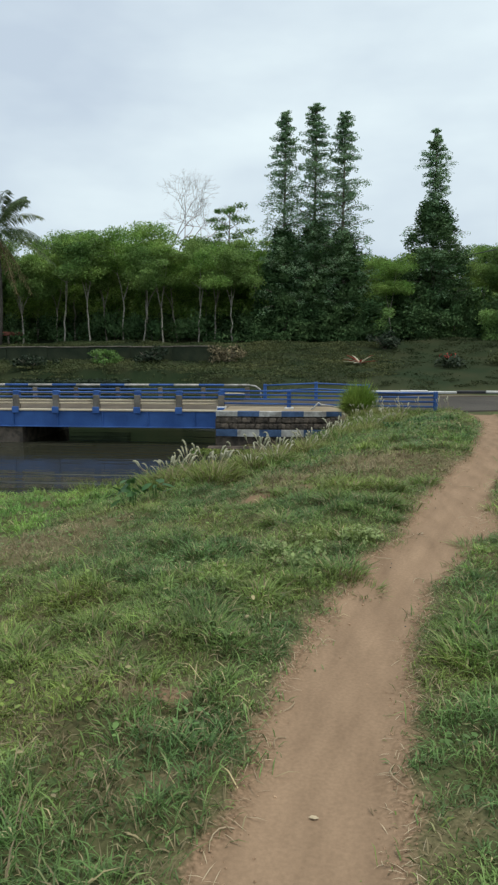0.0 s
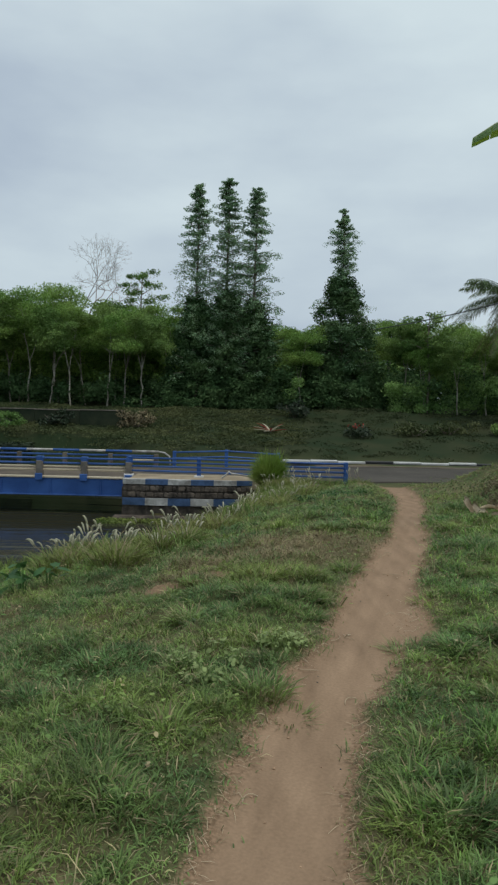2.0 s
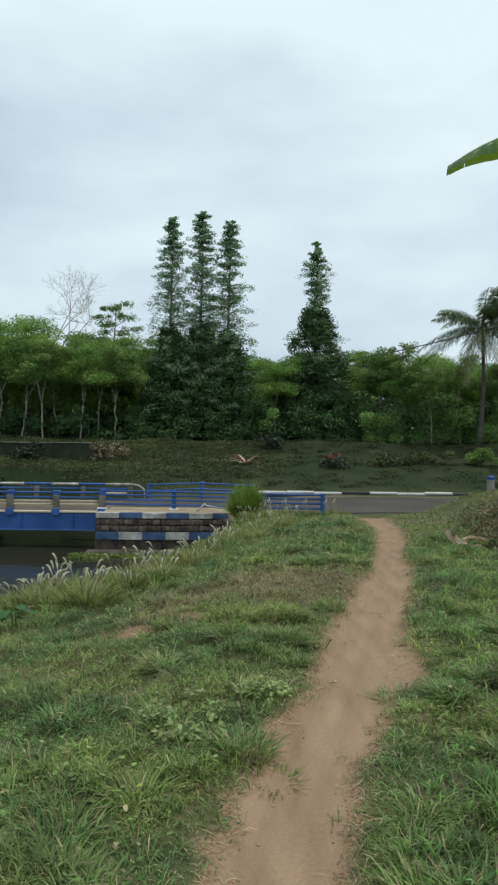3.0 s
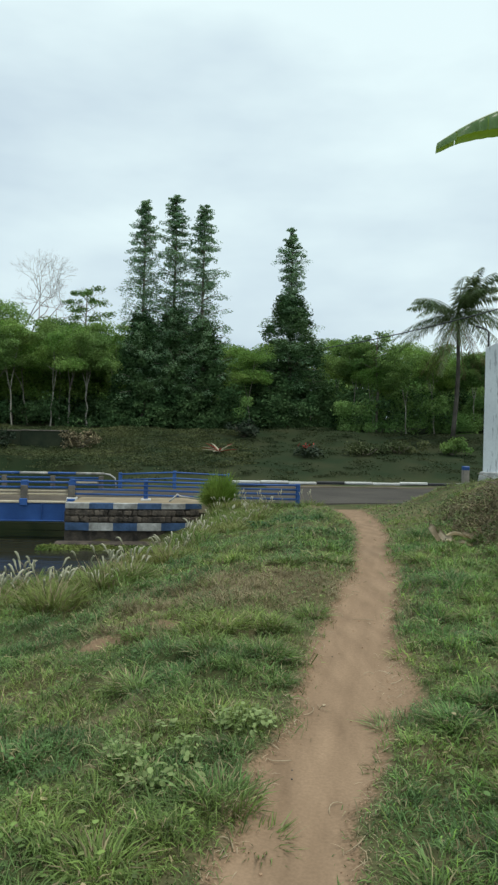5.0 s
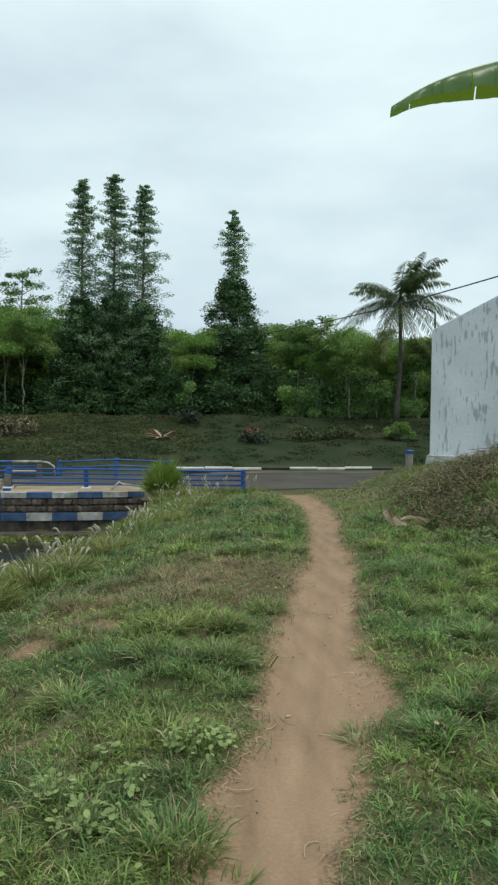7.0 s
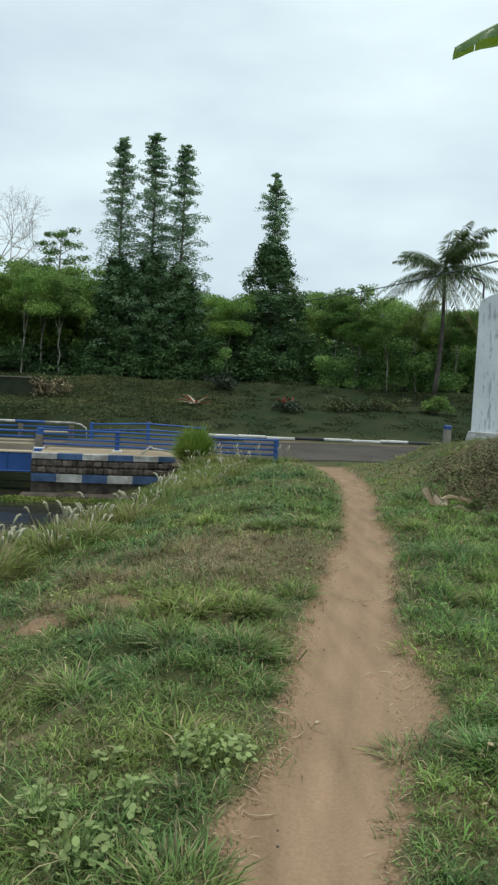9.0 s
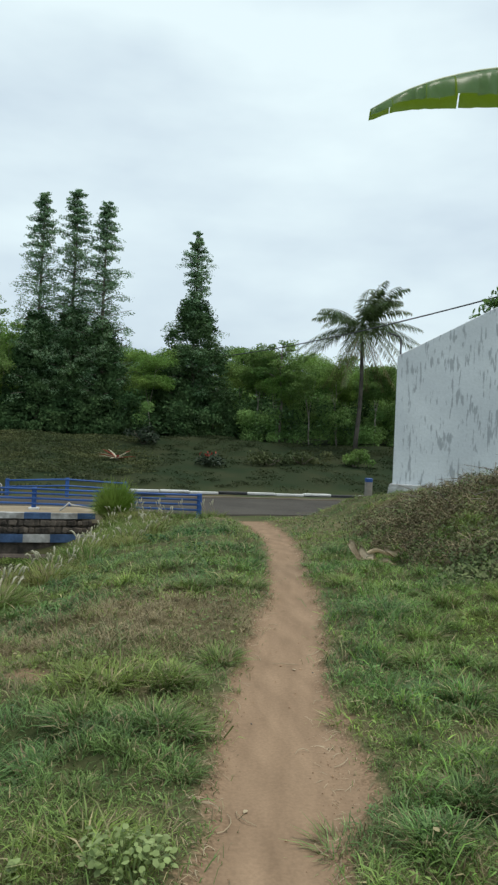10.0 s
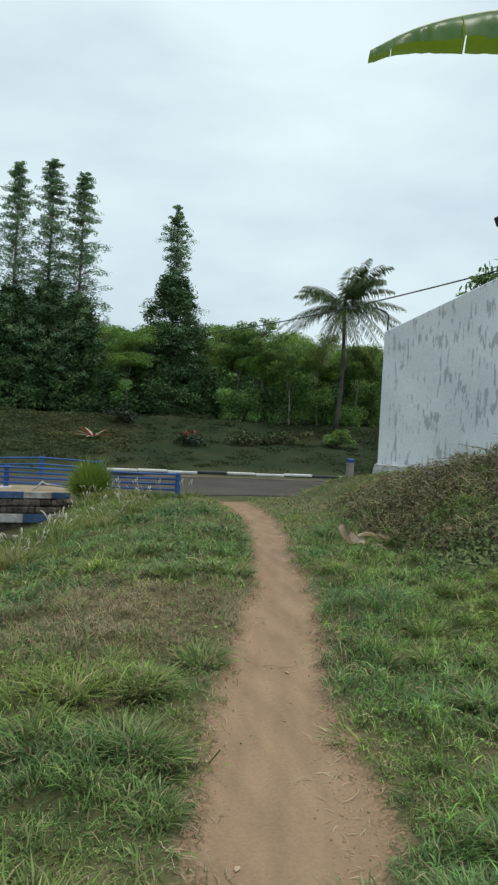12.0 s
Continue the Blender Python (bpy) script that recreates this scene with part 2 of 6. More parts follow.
BANK = ((-700, 11.4), (-9, 11.4), (-3.0, 11.5), (-2.2, 12.2), (-1.75, 13.8), (-1.2, 17.2), (-0.85, 20.6), (-0.65, 24.9), (-4.5, 25.2), (-4.5, 33.0),
        (-9, 36.5), (-700, 36.5))
WATER_Z = -2.25


def smooth(a, b, v):
    v = np.clip((v - a) / (b - a), 0, 1)
    return v * v * (3 - 2 * v)


def wobble(x, y, s, seed=0.0):
    """A cheap smooth noise of waves, about -1 to 1, for arrays."""
    return (np.sin(x * s * 1.7 + seed + 1.3 * np.sin(y * s * 1.1 + seed)) + np.sin(y * s * 2.1 - seed * 2 + 1.1 * np.sin(x * s * 0.9 - seed))
            + 0.5 * np.sin((x + y) * s * 4.3 + seed * 3) + 0.5 * np.sin((x - y) * s * 3.7 - seed)) / 3


def value_noise(x, y, s, seed=0.0):
    """Irregular smooth noise, 0 to 1, with s cells a metre."""
    u, v = np.asarray(x, float) * s + seed * 17.3, np.asarray(y, float) * s - seed * 9.1
    i, j = np.floor(u), np.floor(v)
    fu, fv = u - i, v - j
    fu, fv = fu * fu * (3 - 2 * fu), fv * fv * (3 - 2 * fv)

    def cell(a, b):
        h = np.sin(a * 127.1 + b * 311.7 + seed * 74.7) * 43758.5453
        return h - np.floor(h)

    low = cell(i, j) * (1 - fu) + cell(i + 1, j) * fu
    high = cell(i, j + 1) * (1 - fu) + cell(i + 1, j + 1) * fu
    return low * (1 - fv) + high * fv


def tussock(x, y):
    """0 in the hollows of the turf to 1 on its cushions."""
    return smooth(0.3, 0.78, 0.5 * value_noise(x, y, 2.6, 1.0) + 0.5 * value_noise(x, y, 7.0, 2.0))


def bank_distance(x, y):
    """Metres from the water's edge: above 0 on land."""
    x, y = np.asarray(x, float), np.asarray(y, float)
    best = np.full(x.shape, 1e9)
    inside = np.zeros(x.shape, bool)
    pts = BANK
    for i in range(len(pts)):
        (ax, ay), (bx, by) = pts[i], pts[(i + 1) % len(pts)]
        dx, dy = bx - ax, by - ay
        t = np.clip(((x - ax) * dx + (y - ay) * dy) / (dx * dx + dy * dy), 0, 1)
        best = np.minimum(best, np.hypot(x - ax - t * dx, y - ay - t * dy))
        if ay != by:
            inside ^= ((ay > y) != (by > y)) & (x < ax + (y - ay) * dx / (by - ay))
    return np.where(inside, -best, best)


def path_side(x, y):
    """How far outside the trodden path's edge (negative: on it)."""
    c, w = np.interp(y, PATH_Y, PATH_X), np.interp(y, PATH_Y, PATH_W)
    rag = 0.05 * wobble(x, y, 3.1, 2.0) + 0.04 * wobble(x, y, 8.0, 5.0) + 0.025 * wobble(x, y, 19.0, 1.0)
    bare = 0.12 * np.exp(-((y - 5.75) / 0.5) ** 2) * (x > c)
    return np.abs(x - c) * 0.92 - w / 2 - rag - bare


def bare_earth(x, y):
    """1 where the turf is worn through to red earth, away from the path."""
    v = 0.0
    for cx, cy, rx, ry in ((-0.8, 7.0, 0.34, 0.13), (-0.45, 7.3, 0.2, 0.1), (-1.15, 3.6, 0.16, 0.2), (-0.72, 2.75, 0.14, 0.1), (1.75, 5.6, 0.14, 0.1), (0.1, 9.1, 0.25, 0.12)):
        v = v + np.exp(-((x - cx) / rx) ** 2 - ((y - cy) / ry) ** 2)
    return smooth(0.35, 0.75, v + 0.35 * (value_noise(x, y, 9.0, 4.0) - 0.5))


def dryness(x, y):
    """0 green to 1 withered, by spots of the meadow."""
    d = 0.16 + 0.26 * wobble(x, y, 0.9, 11.0) + 0.12 * wobble(x, y, 2.7, 6.0) + 1.3 * np.clip(wobble(x, y, 4.6, 13.0) - 0.4, 0, 0.5)
    for cx, cy, rx, ry, s in ((-2.85, 6.3, 0.75, 0.9, 1.0), (0.3, 8.35, 1.0, 1.0, 0.72), (-0.85, 7.2, 0.4, 0.14, 0.95), (1.3, 13.5, 0.8, 0.9, 0.5), (-0.9, 3.0, 0.5, 0.6, 0.35),
                              (4.4, 16.4, 1.4, 2.6, 0.85), (3.0, 20.5, 2.5, 1.2, 0.5), (-0.75, 2.1, 0.4, 0.4, 0.4), (1.5, 5.0, 0.35, 0.3, 0.35)):
        d = d + s * np.exp(-((x - cx) / rx) ** 2 - ((y - cy) / ry) ** 2)
    return d + 0.45 * np.exp(-np.maximum(path_side(x, y), 0) / 0.10)


def height(x, y):
    x, y = np.asarray(x, float), np.asarray(y, float)
    c = np.interp(y, PATH_Y, PATH_X)
    z = (np.interp(y - 0.8, BASE_Y, BASE_Z) + np.interp(y, BASE_Y, BASE_Z) + np.interp(y + 0.8, BASE_Y, BASE_Z)) / 3
    field = 1 - smooth(20.5, 23.5, y)
    left, right = np.maximum(0, c - x - 1.0), np.maximum(0, x - c - 1.2)
    z = z + field * (-np.minimum(0.165 * left, 0.78) + np.minimum(0.1 * right, 0.6))
    z = z - field * 0.04 * np.minimum(left, 3.0) * smooth(8.5, 11.0, y)
    z = z + 0.42 * np.exp(-((x - 7.2) / 1.5) ** 2 - ((y - 14.9) / 2.0) ** 2) * (1 + 0.35 * wobble(x, y, 1.7, 7.0))
    z = z + 0.3 * np.exp(-((x - 7.0) / 1.7) ** 2 - ((y - 12.3) / 1.2) ** 2) * (1 + 0.3 * wobble(x, y, 2.1, 3.0))
    z = z + 0.28 * np.exp(-((x - 5.95) / 0.75) ** 2 - ((y - 14.1) / 1.2) ** 2) * (1 + 0.3 * wobble(x, y, 2.6, 1.0))
    z = z + 0.3 * np.exp(-((x - 5.3) / 1.0) ** 2 - ((y - 12.1) / 0.9) ** 2) * (1 + 0.4 * wobble(x, y, 2.9, 5.0))
    z = z + 0.3 * smooth(3.3, 4.8, x) * smooth(8.6, 10.2, y) * (1 - smooth(13, 15, y)) * (0.7 + 0.6 * value_noise(x, y, 1.3, 8.0))
    z = z + 0.5 * smooth(4.6, 6.5, x) * smooth(15, 18, y) * (1 - smooth(20.5, 23, y))
    z = z - 0.3 * (1 - smooth(-1.0, 5.0, x)) * smooth(23.6, 25.0, y) * (1 - smooth(32.0, 34.0, y))
    far = smooth(33, 40, y)
    z = z + far * 0.25 * wobble(x, y, 0.35, 3.0)
    z = z + field * (0.03 * wobble(x, y, 1.6, 1.0) * (0.25 + 0.75 * smooth(0.0, 0.5, path_side(x, y))) + 0.012 * wobble(x, y, 5.0, 4.0) * smooth(0.0, 0.3, path_side(x, y)))
    z = z + field * (0.075 * tussock(x, y) - 0.02) * smooth(0.02, 0.3, path_side(x, y))
    z = z - field * 0.035 * (1 - smooth(-0.12, 0.06, path_side(x, y)))
    d = bank_distance(x, y) + 0.2 * wobble(x, y, 1.1, 8.0)
    return -3.0 + (z + 3.0) * smooth(-0.7, 1.1, d)


def ground_z(x, y):
    return float(height(np.array([x]), np.array([y]))[0])


# ---- mesh helpers ----
def poly_mesh(name, v):
    """A mesh of loose polygons: v is n x k x 3."""
    n, k, _ = v.shape
    me = bpy.data.meshes.new(name)
    me.vertices.add(n * k)
    me.vertices.foreach_set("co", np.ascontiguousarray(v, dtype=np.float32).ravel())
    me.loops.add(n * k)
    me.loops.foreach_set("vertex_index", np.arange(n * k, dtype=np.int32))
    me.polygons.add(n)
    me.polygons.foreach_set("loop_start", np.arange(0, n * k, k, dtype=np.int32))
    me.update(calc_edges=True)
    return me


def blade_mesh(name, base, tip, bend, width, rng):
    """Grass blades of two bent pieces each: base and tip n x 3, bend: how far the middle is lifted, width n."""
    n = len(base)
    way = tip - base
    side = np.cross(way, rng.normal(size=(n, 3)) * 0.3 + [0, 0, 1.0])
    side /= np.linalg.norm(side, axis=1, keepdims=True) + 1e-9
    mid = base + way * 0.5
    mid[:, 2] += bend
    w = width[:, None] * side
    v = np.stack([base - w * 0.7, base + w * 0.7, mid + w, mid - w, tip], axis=1).reshape(-1, 3)
    me = bpy.data.meshes.new(name)
    me.vertices.add(n * 5)
    me.vertices.foreach_set("co", np.ascontiguousarray(v, dtype=np.float32).ravel())
    o = (np.arange(n) * 5)[:, None]
    me.loops.add(n * 7)
    me.loops.foreach_set("vertex_index", (o + np.array([[0, 1, 2, 3, 3, 2, 4]])).ravel().astype(np.int32))
    me.polygons.add(n * 2)
    me.polygons.foreach_set("loop_start", ((np.arange(n) * 7)[:, None] + np.array([[0, 4]])).ravel().astype(np.int32))
    me.update(calc_edges=True)
    return me


def thing(name, label, category, group="", kind="", at=(0, 0, 0)):
    ob = new(name)
    ob.location = at
    ob.empty_display_size = 0.1
    return tagged(ob, label, category, group, kind)


def part_mesh(name, me, material, parent, label=""):
    me.materials.append(material)
    ob = new(name, me)
    ob.parent = parent
    if label:
        tagged(ob, label)
    return ob


def part(name, bm, material, parent, label="", flat=True):
    me = bpy.data.meshes.new(name)
    if not flat:
        for f in bm.faces:
            f.smooth = True
    bm.to_mesh(me)
    bm.free()
    return part_mesh(name, me, material, parent, label)


def single(name, me, material, label, category, group="", kind=""):
    me.materials.append(material)
    return tagged(new(name, me), label, category, group, kind)


def to_mesh(name, bm, flat=True):
    me = bpy.data.meshes.new(name)
    for f in bm.faces:
        f.smooth = not flat
    bm.to_mesh(me)
    bm.free()
    return me


def box(bm, x0, x1, y0, y1, z0, z1, bevel=0.0, turn=None):
    r = bmesh.ops.create_cube(bm, size=1.0)
    vs = r["verts"]
    for v in vs:
        v.co = Vector((x0 + (v.co.x + 0.5) * (x1 - x0), y0 + (v.co.y + 0.5) * (y1 - y0), z0 + (v.co.z + 0.5) * (z1 - z0)))
        if turn is not None:
            v.co = turn @ v.co
    if bevel:
        es = list({e for v in vs for e in v.link_edges})
        bmesh.ops.bevel(bm, geom=es, offset=bevel, segments=1, affect="EDGES")
    return bm


def tube(bm, pts, radii, sides=7, caps=True):
    """A tube through points, with a radius at each."""
    pts = [Vector(p) for p in pts]
    rings = []
    for i, p in enumerate(pts):
        way = (pts[min(i + 1, len(pts) - 1)] - pts[max(i - 1, 0)]).normalized()
        a = way.orthogonal().normalized() if abs(way.z) > 0.9 else way.cross(Vector((0, 0, 1))).normalized()
        b = way.cross(a)
        r = radii[i] if hasattr(radii, "__len__") else radii
        rings.append([bm.verts.new(p + r * (math.cos(k * 2 * math.pi / sides) * a + math.sin(k * 2 * math.pi / sides) * b)) for k in range(sides)])
    for r0, r1 in zip(rings, rings[1:]):
        for k in range(sides):
            bm.faces.new((r0[k], r0[(k + 1) % sides], r1[(k + 1) % sides], r1[k]))
    if caps:
        bm.faces.new(rings[0][::-1])
        bm.faces.new(rings[-1])
    return bm


def unit(rng, n):
    v = rng.normal(size=(n, 3))
    return v / np.linalg.norm(v, axis=1, keepdims=True)


def leaves(centre, size, rng, droop=0.35, aspect=0.45):
    """Leaf quads (rhombs) round the points given: n x 4 x 3."""
    n = len(centre)
    way = unit(rng, n)
    way[:, 2] = way[:, 2] * 0.6 - droop
    way /= np.linalg.norm(way, axis=1, keepdims=True)
    side = np.cross(way, unit(rng, n))
    side /= np.linalg.norm(side, axis=1, keepdims=True) + 1e-9
    s = (np.asarray(size) * rng.uniform(0.6, 1.3, n))[:, None]
    fold = np.cross(way, side) * s * 0.12
    return np.stack([centre - way * s * 0.5, centre + side * s * aspect * 0.5 + fold, centre + way * s * 0.5, centre - side * s * aspect * 0.5 + fold], axis=1)


def clumps(points, radius, per, rng, flat=0.7):
    """Points scattered round clump centres."""
    p = np.repeat(np.asarray(points, float), per, axis=0)
    r = np.repeat(np.broadcast_to(np.asarray(radius, float), (len(points),)), per)
    off = unit(rng, len(p)) * (rng.uniform(0, 1, len(p)) ** 0.45 * r)[:, None]
    off[:, 2] *= flat
    return p + off


# ---- ground ----
def graded(dense0, dense1, step, lo, hi):
    mid = list(np.arange(dense0, dense1 + step / 2, step))
    out, s, v = [], step, dense1
    while v < hi:
        s *= 1.12
        v += s
        out.append(min(v, hi))
    back, s, v = [], step, dense0
    while v > lo:
        s *= 1.12
        v -= s
        back.append(max(v, lo))
    return np.array(back[::-1] + mid + out)


def build_ground():
    gx, gy = graded(-4.0, 6.0, 0.06, -700, 700), graded(1.0, 24.0, 0.07, -300, 1200)
    xx, yy = np.meshgrid(gx, gy)
    zz = height(xx, yy)
    nx, ny = len(gx), len(gy)
    me = bpy.data.meshes.new("ground")
    me.vertices.add(nx * ny)
    me.vertices.foreach_set("co", np.stack([xx, yy, zz], -1).astype(np.float32).ravel())
    i = np.arange(nx * ny).reshape(ny, nx)
    q = np.stack([i[:-1, :-1], i[:-1, 1:], i[1:, 1:], i[1:, :-1]], -1).reshape(-1, 4)
    me.loops.add(len(q) * 4)
    me.loops.foreach_set("vertex_index", q.ravel().astype(np.int32))
    me.polygons.add(len(q))
    me.polygons.foreach_set("loop_start", np.arange(0, len(q) * 4, 4, dtype=np.int32))
    me.polygons.foreach_set("use_smooth", np.ones(len(q), bool))
    me.update(calc_edges=True)
    trod = me.attributes.new("trodden", "FLOAT", "POINT")
    side = path_side(xx, yy)
    field = 1 - smooth(22.5, 23.5, yy)
    trod.data.foreach_set("value", np.maximum((1 - smooth(-0.08, 0.07, side)) * field, 0.8 * bare_earth(xx, yy)).astype(np.float32).ravel())
    dry = me.attributes.new("withered", "FLOAT", "POINT")
    dry.data.foreach_set("value", (np.clip((dryness(xx, yy) - 0.35) / 0.75, 0, 0.9) * field).astype(np.float32).ravel())
    # mask of the far bank, where tree shade is painted into the soil
    turf = me.attributes.new("shaded_turf", "FLOAT", "POINT")
    turf.data.foreach_set("value", smooth(32.6, 33.6, yy).astype(np.float32).ravel())
    m = bpy.data.materials.new("soil_and_path")
    m.use_nodes = True
    n, l = links(m.node_tree)
    p = n["Principled BSDF"]
    p.inputs["Roughness"].default_value, p.inputs["Specular IOR Level"].default_value = 0.95, 0.12
    geo, att = n.new("ShaderNodeNewGeometry"), n.new("ShaderNodeAttribute")
    att.attribute_name = "trodden"

    def noise_node(scale, detail=4.0):
        t = n.new("ShaderNodeTexNoise")
        t.inputs["Scale"].default_value, t.inputs["Detail"].default_value = scale, detail
        l.new(geo.outputs["Position"], t.inputs[0])
        return t

    def ramp(source, c1, c2, a=0.35, b=0.65):
        r = n.new("ShaderNodeValToRGB")
        r.color_ramp.elements[0].position, r.color_ramp.elements[1].position = a, b
        r.color_ramp.elements[0].color, r.color_ramp.elements[1].color = (*c1, 1), (*c2, 1)
        l.new(source, r.inputs[0])
        return r.outputs[0]

    big, mid, fine = noise_node(0.9), noise_node(1.0, 6.0), noise_node(70.0, 5.0)
    drag = n.new("ShaderNodeMapping")
    drag.inputs["Scale"].default_value = (7.0, 1.6, 1.0)
    l.new(geo.outputs["Position"], drag.inputs[0])
    l.new(drag.outputs[0], mid.inputs[0])
    along = n.new("ShaderNodeMapping")
    along.inputs["Scale"].default_value = (9.0, 0.9, 1.0)
    spin = n.new("ShaderNodeMapping")
    spin.inputs["Rotation"].default_value = (0, 0, radians(16))
    l.new(geo.outputs["Position"], spin.inputs[0])
    l.new(spin.outputs[0], along.inputs[0])
    streak = n.new("ShaderNodeTexNoise")
    streak.inputs["Scale"].default_value, streak.inputs["Detail"].default_value = 1.0, 5.0
    l.new(along.outputs[0], streak.inputs[0])
    both = n.new("ShaderNodeMix")
    both.inputs["Factor"].default_value = 0.4
    l.new(mid.outputs[0], both.inputs["A"])
    l.new(streak.outputs[0], both.inputs["B"])
    dirt = ramp(both.outputs["Result"], (0.21, 0.14, 0.088), (0.328, 0.222, 0.142), 0.32, 0.68)
    soil = ramp(big.outputs[0], (0.06, 0.078, 0.03), (0.115, 0.1, 0.05))
    mix = n.new("ShaderNodeMix")
    mix.data_type = "RGBA"
    edge = n.new("ShaderNodeMath")
    edge.operation = "MULTIPLY_ADD"
    edge.inputs[1].default_value = 0.7
    l.new(fine.outputs[0], edge.inputs[0])
    l.new(att.outputs["Fac"], edge.inputs[2])
    cut = n.new("ShaderNodeMapRange")
    cut.inputs["From Min"].default_value, cut.inputs["From Max"].default_value = 0.55, 1.0
    l.new(edge.outputs[0], cut.inputs["Value"])
    l.new(cut.outputs[0], mix.inputs["Factor"])
    wide = noise_node(0.45, 6.0)
    bare = n.new("ShaderNodeAttribute")
    bare.attribute_name = "withered"
    bmix = n.new("ShaderNodeMix")
    bmix.data_type = "RGBA"
    l.new(bare.outputs["Fac"], bmix.inputs["Factor"])
    l.new(soil, bmix.inputs["A"])
    l.new(ramp(fine.outputs[0], (0.115, 0.095, 0.05), (0.21, 0.17, 0.095)), bmix.inputs["B"])
    far = n.new("ShaderNodeAttribute")
    far.attribute_name = "shaded_turf"
    tmix = n.new("ShaderNodeMix")
    tmix.data_type = "RGBA"
    l.new(far.outputs["Fac"], tmix.inputs["Factor"])
    l.new(bmix.outputs["Result"], tmix.inputs["A"])
    # very dark green: includes the shade that trees throw on the bank
    l.new(ramp(wide.outputs[0], (0.02, 0.034, 0.014), (0.04, 0.046, 0.021), 0.4, 0.66), tmix.inputs["B"])
    l.new(tmix.outputs["Result"], mix.inputs["A"])
    rim = n.new("ShaderNodeMapRange")  # loose redder earth along the edges
    rim.inputs["From Min"].default_value, rim.inputs["From Max"].default_value = 0.7, 1.0
    l.new(att.outputs["Fac"], rim.inputs["Value"])
    dmix = n.new("ShaderNodeMix")
    dmix.data_type = "RGBA"
    l.new(rim.outputs[0], dmix.inputs["Factor"])
    l.new(ramp(fine.outputs[0], (0.16, 0.105, 0.062), (0.27, 0.18, 0.113)), dmix.inputs["A"])
    l.new(dirt, dmix.inputs["B"])
    l.new(dmix.outputs["Result"], mix.inputs["B"])
    speck = n.new("ShaderNodeHueSaturation")
    v = n.new("ShaderNodeMath")
    v.operation = "MULTIPLY_ADD"
    v.inputs[1].default_value, v.inputs[2].default_value = 0.5, 0.75
    l.new(fine.outputs[0], v.inputs[0])
    l.new(v.outputs[0], speck.inputs["Value"])
    l.new(mix.outputs["Result"], speck.inputs["Color"])
    l.new(speck.outputs[0], p.inputs["Base Color"])
    bump = n.new("ShaderNodeBump")
    bump.inputs["Strength"].default_value, bump.inputs["Distance"].default_value = 0.22, 0.012
    add = n.new("ShaderNodeMath")
    add.operation = "MULTIPLY_ADD"
    add.inputs[1].default_value = 0.4
    l.new(fine.outputs[0], add.inputs[0])
    l.new(streak.outputs[0], add.inputs[2])
    l.new(add.outputs[0], bump.inputs["Height"])
    l.new(bump.outputs[0], p.inputs["Normal"])
    single("ground", me, m, "trodden light brown earth path through grassland sloping to a canal", "ground", kind="structure")


build_ground()


def build_water():
    bm = bmesh.new()
    for v in ((-650, 9.5), (3, 9.5), (3, 38.5), (-650, 38.5)):
        bm.verts.new((*v, WATER_Z))
    bm.faces.new(bm.verts)
    m = bpy.data.materials.new("canal_water")
    m.use_nodes = True
    n, l = links(m.node_tree)
    p = n["Principled BSDF"]
    p.inputs["Base Color"].default_value = (0.035, 0.036, 0.024, 1)
    p.inputs["Roughness"].default_value, p.inputs["IOR"].default_value = 0.07, 1.33
    geo, mp, t, b = n.new("ShaderNodeNewGeometry"), n.new("ShaderNodeMapping"), n.new("ShaderNodeTexNoise"), n.new("ShaderNodeBump")
    mp.inputs["Scale"].default_value = (0.22, 1.3, 1)
    t.inputs["Scale"].default_value, t.inputs["Detail"].default_value = 1.2, 4.0
    l.new(geo.outputs["Position"], mp.inputs[0])
    l.new(mp.outputs[0], t.inputs[0])
    b.inputs["Strength"].default_value, b.inputs["Distance"].default_value = 0.8, 0.5
    lane, lm, lr = n.new("ShaderNodeTexNoise"), n.new("ShaderNodeMapping"), n.new("ShaderNodeMapRange")
    lm.inputs["Scale"].default_value = (0.1, 1.7, 1)
    lane.inputs["Scale"].default_value, lane.inputs["Detail"].default_value = 0.7, 3.0
    l.new(geo.outputs["Position"], lm.inputs[0])
    l.new(lm.outputs[0], lane.inputs[0])
    lr.inputs["From Min"].default_value, lr.inputs["From Max"].default_value = 0.58, 0.68
    lr.inputs["To Min"].default_value, lr.inputs["To Max"].default_value = 0.06, 0.5
    l.new(lane.outputs[0], lr.inputs["Value"])
    l.new(lr.outputs[0], p.inputs["Roughness"])
    chop = n.new("ShaderNodeMapRange")
    chop.inputs["From Min"].default_value, chop.inputs["From Max"].default_value = 0.58, 0.68
    chop.inputs["To Min"].default_value, chop.inputs["To Max"].default_value = 0.05, 1.0
    l.new(lane.outputs[0], chop.inputs["Value"])
    l.new(chop.outputs[0], b.inputs["Strength"])
    l.new(t.outputs[0], b.inputs["Height"])
    l.new(b.outputs[0], p.inputs["Normal"])
    single("water", to_mesh("water", bm), m, "dark slow canal water with faint ripples", "water", kind="structure")


build_water()


# ---- road, kerb ----
def road_z(x):
    """The road dips towards the bridge."""
    t = min(1, max(0, (x + 1.0) / 6.0))
    return -0.92 + 0.12 * t * t * (3 - 2 * t)


